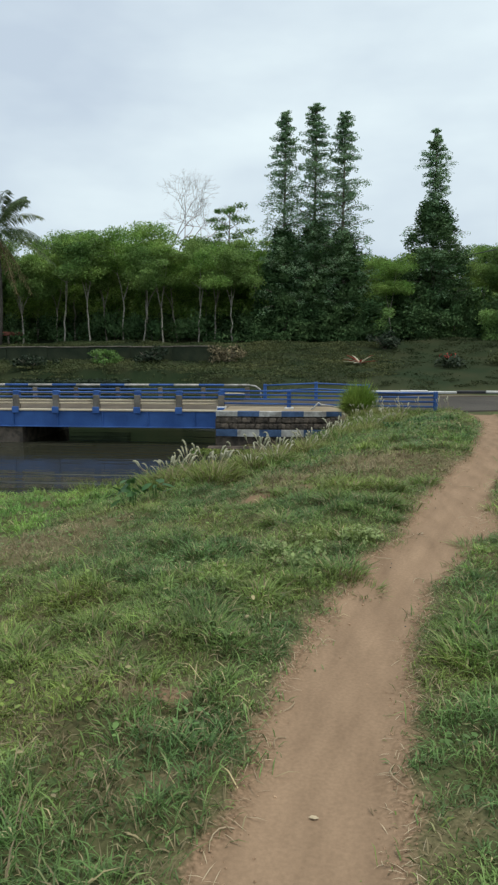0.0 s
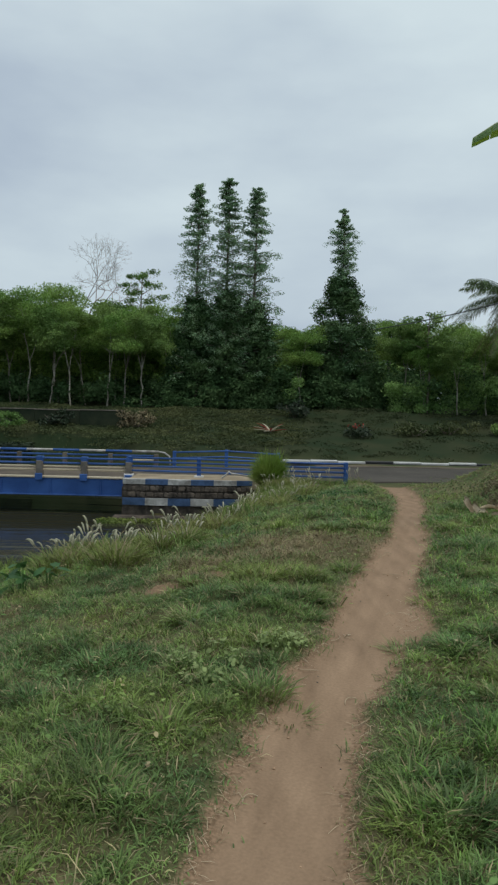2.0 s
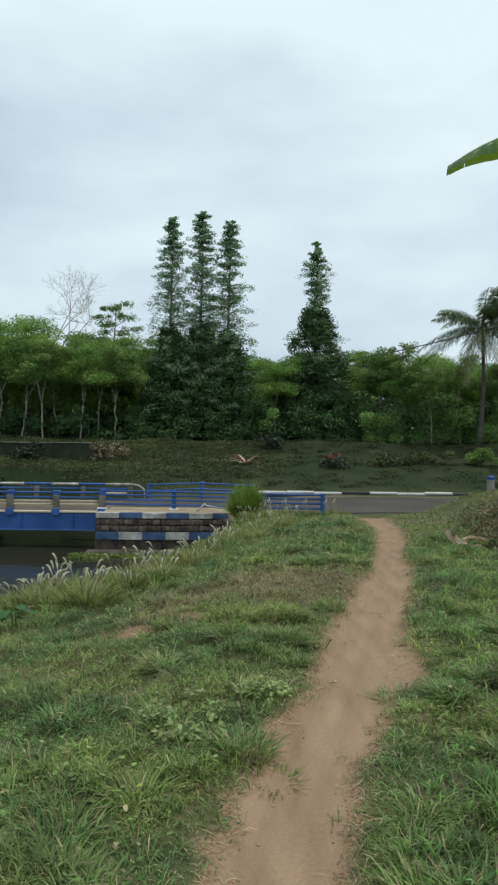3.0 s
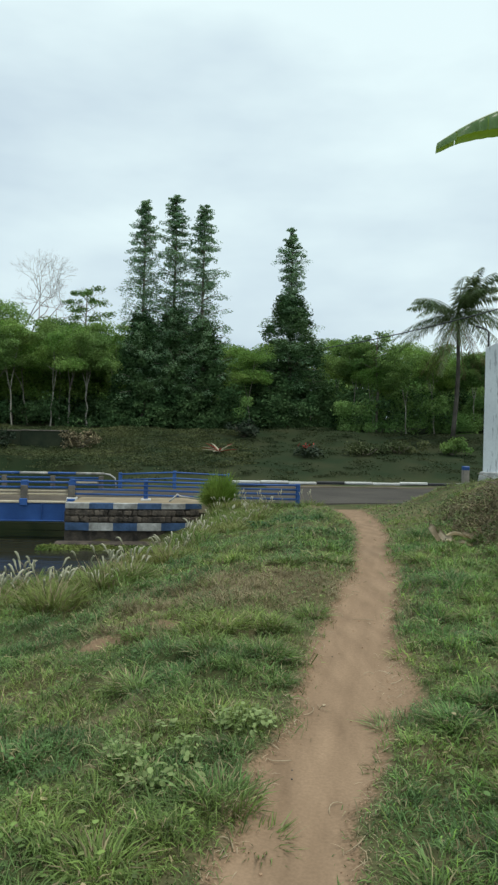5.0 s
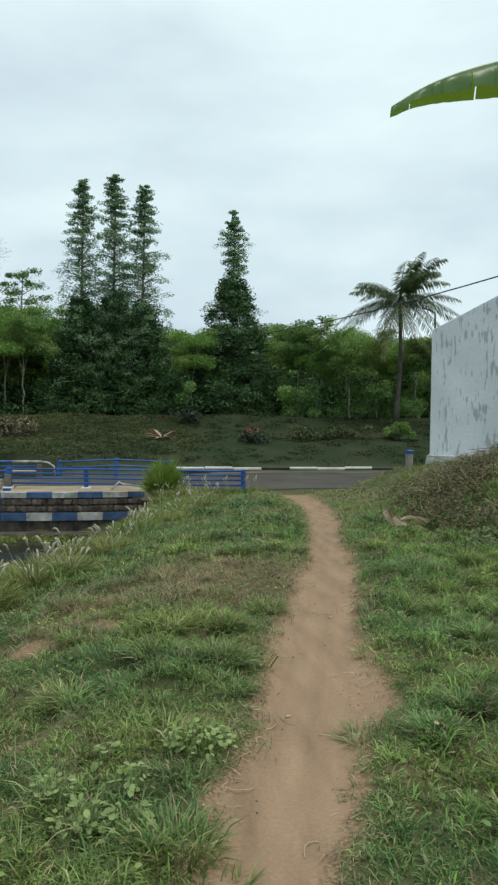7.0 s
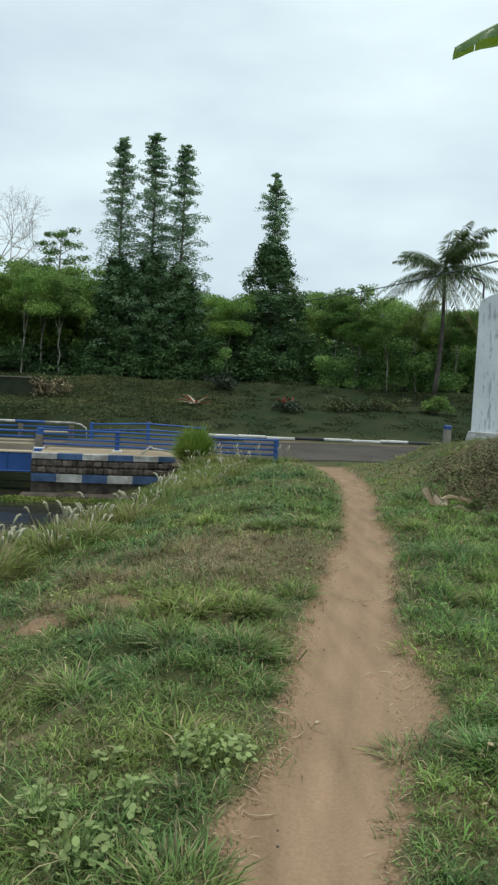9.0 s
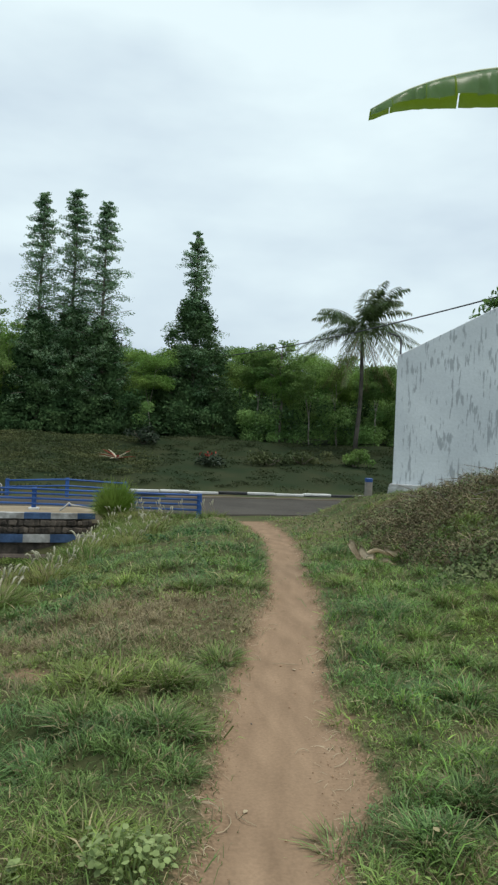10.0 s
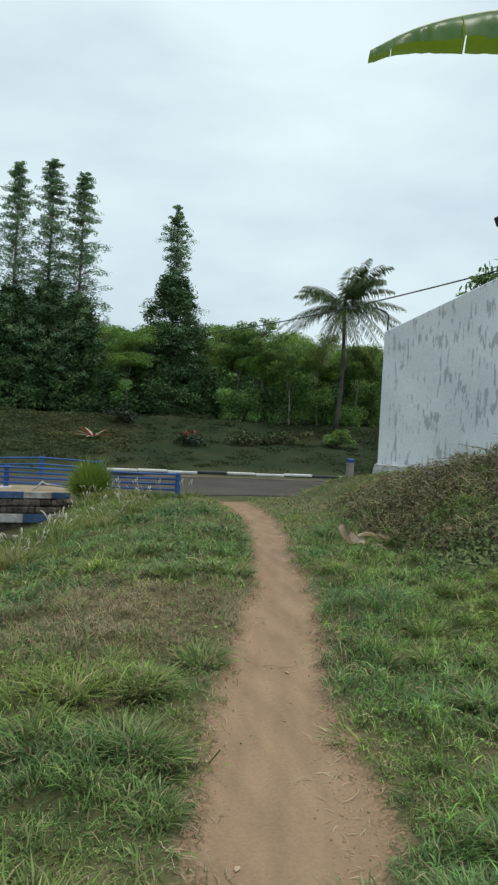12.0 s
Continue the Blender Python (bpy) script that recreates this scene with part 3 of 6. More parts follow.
def strip(name, x0, x1, y0, y1, lift, material, label, category, thick=0.12, cells=70):
    bm = bmesh.new()
    rows = []
    for k in range(cells + 1):
        x = x0 + (x1 - x0) * (k / cells) ** 2
        e = 0.12 * math.sin(x * 1.3) + 0.07 * math.sin(x * 3.1)
        near = y0 + e + 1.7 * (1 - min(1, max(0, (x - 0.3) / 2.0)))
        z = road_z(x) + lift
        rows.append([bm.verts.new((x, yy, zz)) for yy, zz in ((near, z - thick), (near + 0.05, z), (y1, z), (y1, z - thick))])
    for a, b in zip(rows, rows[1:]):
        for k in range(3):
            bm.faces.new((a[k], b[k], b[k + 1], a[k + 1]))
    return single(name, to_mesh(name, bm), material, label, category, kind="structure")


strip("road", -4.4, 90, 25.4, 31.6, 0.0, M_ASPHALT, "worn grey asphalt road crossing the end of the path", "road")
strip("road_verge", 2.4, 90, 31.6, 32.5, 0.02, M_DECK, "pale sandy strip along the road beside the kerb", "verge")


def build_kerb():
    kerb = thing("kerb", "low roadside kerb painted in white and black lengths", "kerb", kind="structure", at=(0, 0, -0.72))
    # dark strip below the kerb stones
    part("kerb_bed", box(bmesh.new(), 1.0, 56.2, 32.46, 32.72, -0.4, -0.012, 0.01), M_BLACK, kerb, "dark kerb bed")
    bm = box(bmesh.new(), 0, 1.18, -0.1, 0.1, 0, 0.1, 0.02)
    white = to_mesh("kerb_stone", bm)
    white.materials.append(M_WHITE)
    black = white.copy()
    black.materials.clear()
    black.materials.append(M_BLACK)
    for k in range(46):
        ob = new("kerb_stone", black if k % 4 == 3 else white)
        ob.parent = kerb
        ob.location = (1.0 + k * 1.2, 32.6, 0.02 * math.sin(k * 2.3))


build_kerb()


# ---- bridge ----
def build_bridge():
    b = thing("road_bridge", "road bridge with blue steel girder and painted railings over the canal", "bridge", at=(0, 0, -2.9))
    z0 = 2.9

    def add(name, material, *boxes, label="", bevel=0.015):
        bm = bmesh.new()
        for q in boxes:
            box(bm, *q[:4], q[4] + z0, q[5] + z0, bevel)
        return part(name, bm, material, b, label)

    add("deck", M_DECK, (-40, -4.42, 26.45, 31.4, -1.2, -0.98))
    add("deck_edge", M_CREAM, (-40, -4.42, 26.38, 26.6, -1.02, -0.95), label="cream painted deck edge")
    g = add("girder", M_BLUE, (-40, -4.7, 26.44, 26.56, -1.6, -1.022), (-40, -4.7, 26.36, 26.66, -1.63, -1.59), label="blue painted steel girder")
    for k in range(18):
        bm = box(bmesh.new(), -5.6 - k * 1.75, -5.58 - k * 1.75, 26.38, 26.437, -1.585 + z0, -1.025 + z0)
        part("stiffener", bm, M_BLUE, g)
    add("girder", M_BLUE, (-40, -4.7, 31.1, 31.2, -1.6, -1.21))
    add("pier", M_STONE, (-13.6, -12.3, 26.5, 31.2, -3.0, -1.635), label="dark concrete pier")
    for k in range(18):
        x = -4.6 - k * 1.575
        add("post", M_POST, (x - 0.11, x + 0.11, 26.37, 26.62, -0.94, -0.42), label="grey concrete post with blue head")
        add("post_foot", M_BLUE, (x - 0.13, x + 0.13, 26.3, 26.375, -1.1, -0.86), label="blue steel bracket")
        add("post_head", M_BLUE, (x - 0.115, x + 0.115, 26.41, 26.63, -0.46, -0.26))
    for k in range(14):
        x = -4.3 - k * 1.9
        add("far_post", M_POST, (x - 0.09, x + 0.09, 31.1, 31.3, -0.95, -0.42))
    for zc, mat in ((-0.33, M_BLUE), (-0.5, M_BLUE), (-0.62, M_CREAM), (-0.73, M_CREAM)):
        part("rail", tube(bmesh.new(), [(-40, 26.52, zc + z0), (-4.6, 26.52, zc + z0)], 0.038, 8), mat, b, flat=False)
    for zc in (-0.5, -0.68):
        part("far_rail", tube(bmesh.new(), [(-40, 31.2, zc + z0), (-4.3, 31.2, zc + z0)], 0.04, 8), M_CREAM if zc < -0.6 else M_BLUE, b, flat=False)
    for k in range(30):
        x = -4.2 - k * 1.1
        part("top_rail", tube(bmesh.new(), [(x - 1.1, 31.2, -0.32 + z0), (x, 31.2, -0.32 + z0)], 0.05, 8), M_OLDWHITE if k % 2 == 0 else M_BLUE, b, flat=False)
    part("rail_end", tube(bmesh.new(), [(-4.2, 31.2, -0.32 + z0), (-3.95, 31.2, -0.36 + z0), (-3.75, 31.2, -0.5 + z0), (-3.7, 31.2, -0.85 + z0)], 0.035, 8), M_OLDWHITE, b, "dull white curved rail end", flat=False)


build_bridge()


def build_abutment():
    a = thing("bridge_abutment", "stone bridge abutment with blue and white painted bands", "abutment", at=(0, 0, -3.1))
    z0 = 3.1
    # the wing wall bows towards the bank
    def arc(u):
        return Vector((-4.6 + 4.6 * u, 25.35 - 0.15 * math.sin(u * 2.4) + 0.35 * u * u, 0))

    def band(name, u0, u1, za, zb, out, material, label=""):
        bm = bmesh.new()
        rows = []
        for k in range(4):
            p = arc(u0 + (u1 - u0) * k / 3)
            rows.append([bm.verts.new((p.x, y, z + z0)) for y, z in ((p.y - out, za), (p.y - out, zb), (p.y + 0.4, zb), (p.y + 0.4, za))])
        for r, s in zip(rows, rows[1:]):
            for k in range(4):
                bm.faces.new((r[k], r[(k + 1) % 4], s[(k + 1) % 4], s[k]))
        bm.faces.new(rows[0])
        bm.faces.new(rows[-1][::-1])
        bmesh.ops.recalc_face_normals(bm, faces=bm.faces)
        return part(name, bm, material, a, label)

    band("wall", 0, 1.0, -3.0, -0.95, 0.0, M_STONE, "dark rubble wall")
    for k in range(6):
        band("upper_band", k / 6, (k + 1) / 6, -1.06, -0.89, 0.05, M_OLDBLUE if k % 2 else M_OLDWHITE)
        band("lower_band", k / 6, (k + 1) / 6, -1.76, -1.52, 0.07, M_OLDWHITE if k % 2 else M_OLDBLUE)
    rng = random.Random(5)
    stone = to_mesh("stone", box(bmesh.new(), -0.5, 0.5, -0.5, 0.5, -0.5, 0.5, 0.16))
    stone.materials.append(M_STONE)
    for k in range(30):
        for r in range(2):
            p = arc((k + 0.5 + rng.uniform(-0.2, 0.2)) / 30)
            ob = new("stone", stone)
            ob.parent = a
            ob.location = (p.x, p.y + 0.0, -1.4 + r * 0.21 + z0)
            ob.rotation_euler = (0, rng.uniform(-0.4, 0.4), 0)
            ob.scale = (rng.uniform(0.13, 0.2), 0.1, rng.uniform(0.13, 0.2))
    part("apron", box(bmesh.new(), -4.42, 0.4, 25.5, 27.2, -1.2 + z0, -0.875 + z0, 0.02), M_SAND, a, "sand-coloured concrete apron")
    bm = box(bmesh.new(), -4.72, -4.42, 25.8, 31.2, -3.0 + z0, -1.21 + z0, 0.02)
    part("pier_wall", bm, M_STONE, a, "dark stone pier wall")
    part("footing", box(bmesh.new(), -4.9, 0.2, 24.95, 25.4, -3.0 + z0, -2.1 + z0, 0.06), M_STONE, a)


build_abutment()


def build_loose_pipe():
    p = thing("loose_pipe", "bent dull white pipe lying on the concrete apron", "pipe", at=(-1.26, 25.75, -0.85))
    part("pipe", tube(bmesh.new(), [(-0.05, 0, 0.0), (0.06, 0, 0.08), (0.22, 0, 0.24), (0.3, 0.02, 0.17), (0.95, 0.05, 0.08), (1.0, 0.05, 0.2)], 0.03, 8), M_OLDWHITE, p, flat=False)


build_loose_pipe()


def railing(name, label, posts, pipes, tip):
    r = thing(name, label, "railing", at=(posts[0][0], posts[0][1], -1.1))
    o = Vector(r.location)
    for k, (x, y, z0, z1) in enumerate(posts):
        bm = box(bmesh.new(), x - 0.07, x + 0.07, y - 0.07, y + 0.07, z0, z1, 0.012, Matrix.Translation(-o))
        part("post", bm, M_BLUE, r)
        part("post_foot", box(bmesh.new(), x - 0.16, x + 0.16, y - 0.16, y + 0.16, z0 - 0.1, z0 + 0.06, 0.02, Matrix.Translation(-o)), M_WHITE, r)
    for low in pipes:
        pts = [Vector((x, y - 0.06, z1 - low)) - o for x, y, z0, z1 in posts]
        part("rail", tube(bmesh.new(), pts, 0.033, 8), tip, r, flat=False)


railing("approach_railing", "blue tubular steel railing beside the bridge approach", ((-4.6, 26.5, -0.88, -0.2), (-2.12, 26.3, -0.88, -0.2), (0.5, 25.75, -0.88, -0.2), (2.84, 25.0, -0.98, -0.16)),
        (0.05, 0.19, 0.34, 0.5), M_BLUE)
railing("far_railing", "blue tubular steel railing on the far side of the road", ((-3.6, 31.75, -1.1, -0.3), (-1.4, 31.75, -1.1, -0.2), (0.8, 31.9, -1.05, -0.3)), (0.06, 0.3), M_BLUE)


def build_guide_post():
    g = thing("guide_post", "short square grey roadside post with blue top", "post", at=(10.9, 32.2, -0.8))
    part("shaft", box(bmesh.new(), -0.13, 0.13, -0.13, 0.13, -0.2, 0.8, 0.02), M_CONCRETE, g)
    part("cap", box(bmesh.new(), -0.135, 0.135, -0.135, 0.135, 0.76, 0.95, 0.03), M_BLUE, g, "blue painted top")


build_guide_post()


# ---- white building ----
def plaster():
    m = surf("stained_white_plaster", (0.63, 0.665, 0.69), (0.745, 0.78, 0.80), 0.9, 0.85, 0.25, 18, grain=0.1)
    n, l = links(m.node_tree)
    p = n["Principled BSDF"]
    old = p.inputs["Base Color"].links[0].from_socket
    geo, mp, t = n.new("ShaderNodeNewGeometry"), n.new("ShaderNodeMapping"), n.new("ShaderNodeTexNoise")
    mp.inputs["Scale"].default_value = (15.0, 15.0, 2.6)
    l.new(geo.outputs["Position"], mp.inputs[0])
    l.new(mp.outputs[0], t.inputs[0])
    t.inputs["Scale"].default_value, t.inputs["Detail"].default_value = 1.0, 6.0
    spots = n.new("ShaderNodeTexNoise")
    spots.inputs["Scale"].default_value, spots.inputs["Detail"].default_value = 1.6, 3.0
    l.new(geo.outputs["Position"], spots.inputs[0])
    sums = n.new("ShaderNodeMath")
    sums.operation = "MULTIPLY_ADD"
    sums.inputs[1].default_value = 0.55
    l.new(spots.outputs[0], sums.inputs[0])
    l.new(t.outputs[0], sums.inputs[2])
    r = n.new("ShaderNodeValToRGB")
    r.color_ramp.elements[0].position, r.color_ramp.elements[1].position = 0.835, 0.91
    r.color_ramp.elements[0].color, r.color_ramp.elements[1].color = (0, 0, 0, 1), (0.62, 0.62, 0.62, 1)
    l.new(sums.outputs[0], r.inputs[0])
    mix = n.new("ShaderNodeMix")
    mix.data_type = "RGBA"
    mix.inputs["B"].default_value = (0.25, 0.275, 0.30, 1)
    l.new(r.outputs[0], mix.inputs["Factor"])
    l.new(old, mix.inputs["A"])
    l.new(mix.outputs["Result"], p.inputs["Base Color"])
    return m


M_PLASTER = plaster()
M_FOUND = surf("flaking_foundation", (0.14, 0.135, 0.13), (0.55, 0.55, 0.54), 3.0, 0.9, 0.5, 12, grain=0.35)


def build_house():
    h = thing("house", "white plastered building with dark mould streaks and sloping gable", "building", at=(6.75, 19.4, 0))
    h.rotation_euler = (0, 0, radians(-27))

    def prism(name, outline, y_a, y_b, material, label=""):
        bm = bmesh.new()
        a = [bm.verts.new((x, y_a, z)) for x, z in outline]
        b = [bm.verts.new((x, y_b, z)) for x, z in outline]
        bm.faces.new(a)
        bm.faces.new(b[::-1])
        for k in range(len(a)):
            bm.faces.new((a[k], b[k], b[(k + 1) % len(a)], a[(k + 1) % len(a)]))
        bmesh.ops.recalc_face_normals(bm, faces=bm.faces)
        bmesh.ops.bevel(bm, geom=list(bm.edges), offset=0.015, segments=1, affect="EDGES")
        return part(name, bm, material, h, label)

    gable = ((0, 0.6), (0, 3.69), (4.4, 5.96), (8.8, 3.69), (8.8, 0.6))
    prism("gable_wall", gable, 0, 0.2, M_PLASTER, "white plaster gable wall with dark streaks")
    prism("gable_wall", gable, 4.8, 5.0, M_PLASTER)
    prism("side_wall", ((0.002, 0.6), (0.002, 3.4), (0.2, 3.4), (0.2, 0.6)), 0.2, 4.8, M_PLASTER)
    prism("side_wall", ((8.6, 0.6), (8.6, 3.4), (8.798, 3.4), (8.798, 0.6)), 0.2, 4.8, M_PLASTER)
    prism("roof", ((0.1, 3.44), (4.4, 5.66), (8.7, 3.44), (8.7, 3.36), (4.4, 5.58), (0.1, 3.36)), 0.2, 4.8, M_TILE)
    prism("foundation", ((-0.32, -0.9), (-0.06, 0.62), (8.86, 0.62), (9.1, -0.9)), -0.14, 5.1, M_FOUND, "grey rubble foundation")
    rod = [(0.06, 0.1, 3.6), (0.06, 0.1, 4.08), (0.0, 0.1, 4.16), (-0.26, 0.1, 4.26)]
    part("bent_pipe", tube(bmesh.new(), rod, 0.022, 7), M_DARKMETAL, h, "thin dark bent pipe", flat=False)


build_house()


# ---- trees ----
def trunk_bm(bm, pts, r0, r1, sides=7):
    n = len(pts)
    return tube(bm, pts, [r0 + (r1 - r0) * k / (n - 1) for k in range(n)], sides)


def limb(rng, start, end, sag, n=5):
    start, end = np.array(start), np.array(end)
    out = []
    for k in range(n + 1):
        t = k / n
        p = start + (end - start) * t
        p[2] += sag * math.sin(t * math.pi) + rng.normal() * 0.03
        p[:2] += rng.normal(size=2) * 0.05 * (0 < k < n)
        out.append(tuple(p))
    return out


def spread_tree(name, label, tall, wide, rng, leaf, bark, stem=0.12, bare=0.35, forks=2, per=120, size=0.3, category="tree"):
    """A tree with a thin stem that forks, limbs and a broken crown."""
    t = thing(name, label, category)
    bm = bmesh.new()
    tips = []
    fork_z = tall * bare
    lean = rng.normal(size=2) * 0.06 * tall
    trunk_bm(bm, limb(rng, (0, 0, -0.3), (lean[0] * bare, lean[1] * bare, fork_z), 0), stem, stem * 0.7)
    for f in range(forks + 1):
        a = f * 2 * math.pi / (forks + 1) + rng.uniform(-0.5, 0.5)
        out = wide * rng.uniform(0.12, 0.3)
        top = (lean[0] + out * math.cos(a), lean[1] + out * math.sin(a), tall * rng.uniform(0.75, 0.92))
        stemline = limb(rng, (lean[0] * bare, lean[1] * bare, fork_z - 0.1), top, 0.1)
        trunk_bm(bm, stemline, stem * 0.6, stem * 0.15, 6)
        for k in range(5):
            s = stemline[2 + k % 4]
            b = rng.uniform(0, 2 * math.pi)
            r = wide * rng.uniform(0.2, 0.5)
            e = (s[0] + r * math.cos(b), s[1] + r * math.sin(b), min(s[2] + rng.uniform(0.2, 0.3 * tall * 0.5), tall * 0.95))
            trunk_bm(bm, limb(rng, s, e, 0.1, 3), stem * 0.25, stem * 0.06, 5)
            tips += [e, tuple((np.array(s) + np.array(e)) / 2 + [0, 0, 0.15])]
        tips.append(top)
    part("trunk", bm, bark, t, flat=False)
    tips = np.array(tips)
    extra = tips[rng.integers(0, len(tips), len(tips) // 2)] + rng.normal(size=(len(tips) // 2, 3)) * [wide * 0.12, wide * 0.12, tall * 0.05]
    pts = clumps(np.vstack([tips, extra]), rng.uniform(0.13, 0.27, len(tips) + len(extra)) * wide, per, rng, 0.5)
    part_mesh("crown", poly_mesh("crown", leaves(pts, size, rng)), leaf, t)
    return t


def spire_tree(name, label, tall, profile, rng, leaf, skirts, size=0.135):
    """A tall straight tree with short drooping sprays in tiers; profile: (share of height, half width)."""
    t = thing(name, label, "tree")
    bm = bmesh.new()
    trunk_bm(bm, [(0.04 * math.sin(k), 0, -0.3 + (tall + 0.1) * k / 9) for k in range(10)], 0.16, 0.02)
    hs, ws = zip(*profile)
    cent, rad = [], []
    z = tall * hs[0]
    while z < tall * 0.985:
        w = np.interp(z / tall, hs, ws)
        turn = rng.uniform(0, 6.283)
        for k in range(6):
            if rng.uniform() < 0.15:
                continue
            a, r = turn + k * 1.047 + rng.uniform(-0.35, 0.35), w * rng.uniform(0.4, 1.12)
            zz, tilt = z + rng.uniform(-0.22, 0.22), rng.uniform(-0.1, 0.4)
            e = (r * math.cos(a), r * math.sin(a), zz + tilt * r)
            trunk_bm(bm, limb(rng, (0, 0, zz - 0.1), e, 0.1, 3), 0.025, 0.008, 4)
            for u in (0.3, 0.55, 0.8, 1.0):
                cent.append((e[0] * u + rng.normal() * 0.06, e[1] * u + rng.normal() * 0.06, zz + tilt * r * u - 0.1 * u * r + rng.normal() * 0.05))
                rad.append((0.12 + 0.17 * w) * rng.uniform(0.6, 1.2))
        z += rng.uniform(0.2, 0.42) * (0.6 + 0.4 * min(1.0, w))
    part("trunk", bm, M_BARK, t, flat=False)
    pts = clumps(cent, np.array(rad), 24, rng, 0.55)
    part_mesh("crown", poly_mesh("crown", leaves(pts, size, rng, 0.3, 0.42)), leaf, t)
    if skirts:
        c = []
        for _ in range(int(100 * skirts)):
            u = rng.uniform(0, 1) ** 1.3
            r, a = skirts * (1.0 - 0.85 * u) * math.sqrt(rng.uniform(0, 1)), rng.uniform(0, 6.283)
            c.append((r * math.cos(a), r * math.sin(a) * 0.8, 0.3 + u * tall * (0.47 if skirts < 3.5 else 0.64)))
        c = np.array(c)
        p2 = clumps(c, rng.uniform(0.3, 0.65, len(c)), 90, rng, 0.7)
        # darker leaf colour paints the shade inside the lower crown
        part_mesh("undergrowth", poly_mesh("undergrowth", leaves(p2, 0.2, rng)), M_SHADELEAF, t, "dense lower foliage with shade put into its colour")
    return t


def place(t, x, y, rz=0.0, z=None, scale=1.0):
    t.location = (x, y, ground_z(x, y) - 0.05 if z is None else z)
    t.rotation_euler = (0, 0, rz)
    t.scale = (scale,) * 3
    return t


def build_forest():
    rng = np.random.default_rng(11)
    prof_a = ((0.16, 2.2), (0.4, 1.85), (0.55, 1.65), (0.7, 1.4), (0.82, 1.0), (0.92, 0.62), (1.0, 0.2))
    prof_d = ((0.1, 2.8), (0.42, 2.3), (0.52, 1.95), (0.62, 1.25), (0.69, 0.7), (0.77, 0.9), (0.83, 1.15), (0.9, 0.7), (1.0, 0.12))
    label = "tall slender dark green tree with tiered feathery sprays"
    for x, y, top, sk in ((-4.15, 48.0, 15.8, 2.9), (-2.25, 48.3, 16.4, 3.2), (-0.48, 48.0, 15.6, 2.8)):
        z = ground_z(x, y)
        t = spire_tree("tall_tree", label, top - z, prof_a, rng, M_CONIFER, sk)
        tagged(place(t, x, y), group="three tall trees")
    x, y = 5.3, 50.0
    place(spire_tree("tall_tree", "tall dark spire-shaped tree with a narrow broken tip", 14.85 - ground_z(x, y), prof_d, rng, M_CONIFER, 4.2), x, y)
    kinds = []
    for k in range(5):
        kinds.append(spread_tree("forest_tree", "slender plantation tree with pale trunk and green crown", 7.2 + 0.3 * k, 4.4, rng, M_LIGHTLEAF if k % 2 == 0 else M_FOREST,
                                 M_PALEBARK, 0.065, 0.38, 1 + k % 2, 330, 0.165))
    k = 0
    spots = []
    for row, y in enumerate((46.8, 49.5, 52.5, 56)):
        x = -34.0 + row * 1.1
        while x < 46:
            spots.append((x + rng.uniform(-0.7, 0.7), y + rng.uniform(-0.9, 0.9), row))
            x += rng.uniform(1.7, 2.5) + 0.4 * row
    for x, y, row in spots:
        if -6.0 < x < 1.5 and y < 50.5 or 3.2 < x < 7.5 and y < 52:
            continue
        s = rng.uniform(0.85, 1.1) * (0.84 if x < -5 else 0.68) * (1 + 0.05 * row)
        m = Matrix.Translation((x, y, ground_z(x, y) - 0.05)) @ Matrix.Rotation(rng.uniform(0, 6.28), 4, "Z") @ Matrix.Diagonal((s, s, s, 1))
        if k < 5:
            kinds[k].matrix_basis = m
            tagged(kinds[k], group="forest edge trees")
        else:
            src = kinds[k % 5]
            t = copy_thing(src, Matrix())
            t.matrix_basis = m
        k += 1
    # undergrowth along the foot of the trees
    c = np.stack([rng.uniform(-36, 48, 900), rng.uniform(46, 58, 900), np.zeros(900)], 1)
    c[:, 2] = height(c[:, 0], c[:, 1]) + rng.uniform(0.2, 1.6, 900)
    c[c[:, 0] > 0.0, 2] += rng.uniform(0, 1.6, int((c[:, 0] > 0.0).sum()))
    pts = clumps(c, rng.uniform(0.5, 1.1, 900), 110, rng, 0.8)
    # shade at the forest foot is painted into this leaf colour
    single("undergrowth", poly_mesh("undergrowth", leaves(pts, 0.21, rng)), M_SHADELEAF, "dense undergrowth at the forest edge, shade put into its colour", "undergrowth", kind="stuff")
    k = 420
    c = np.stack([rng.uniform(1.5, 34, k), rng.uniform(45.6, 49.5, k), np.zeros(k)], 1)
    c = c[(c[:, 0] < 2.4) | (c[:, 0] > 8.0)]
    lift = 1.2 + 1.6 * (0.5 + 0.5 * np.sin(c[:, 0] * 1.1)) + 0.8 * (0.5 + 0.5 * np.sin(c[:, 0] * 2.7))
    c[:, 2] = height(c[:, 0], c[:, 1]) + rng.uniform(0.1, 1.0, len(c)) * lift
    pts = clumps(c, rng.uniform(0.4, 0.85, len(c)), 180, rng, 0.8)
    single("thicket", poly_mesh("thicket", leaves(pts, 0.17, rng)), M_THICKET, "bright green thicket along the forest edge", "thicket", kind="stuff")
    # far wood behind the first rows
    c = np.stack([rng.uniform(-55, 65, 2600), rng.uniform(59, 70, 2600), 0.8 + 7.4 * rng.uniform(0, 1, 2600) ** 1.25], 1)
    c[c[:, 0] > 2, 2] *= 0.78
    pts = clumps(c, rng.uniform(1.0, 1.8, 2600), 60, rng, 0.8)
    c3 = np.stack([rng.uniform(-38, -5.6, 620), rng.uniform(50.5, 54.5, 620), rng.uniform(3.4, 7.2, 620)], 1)
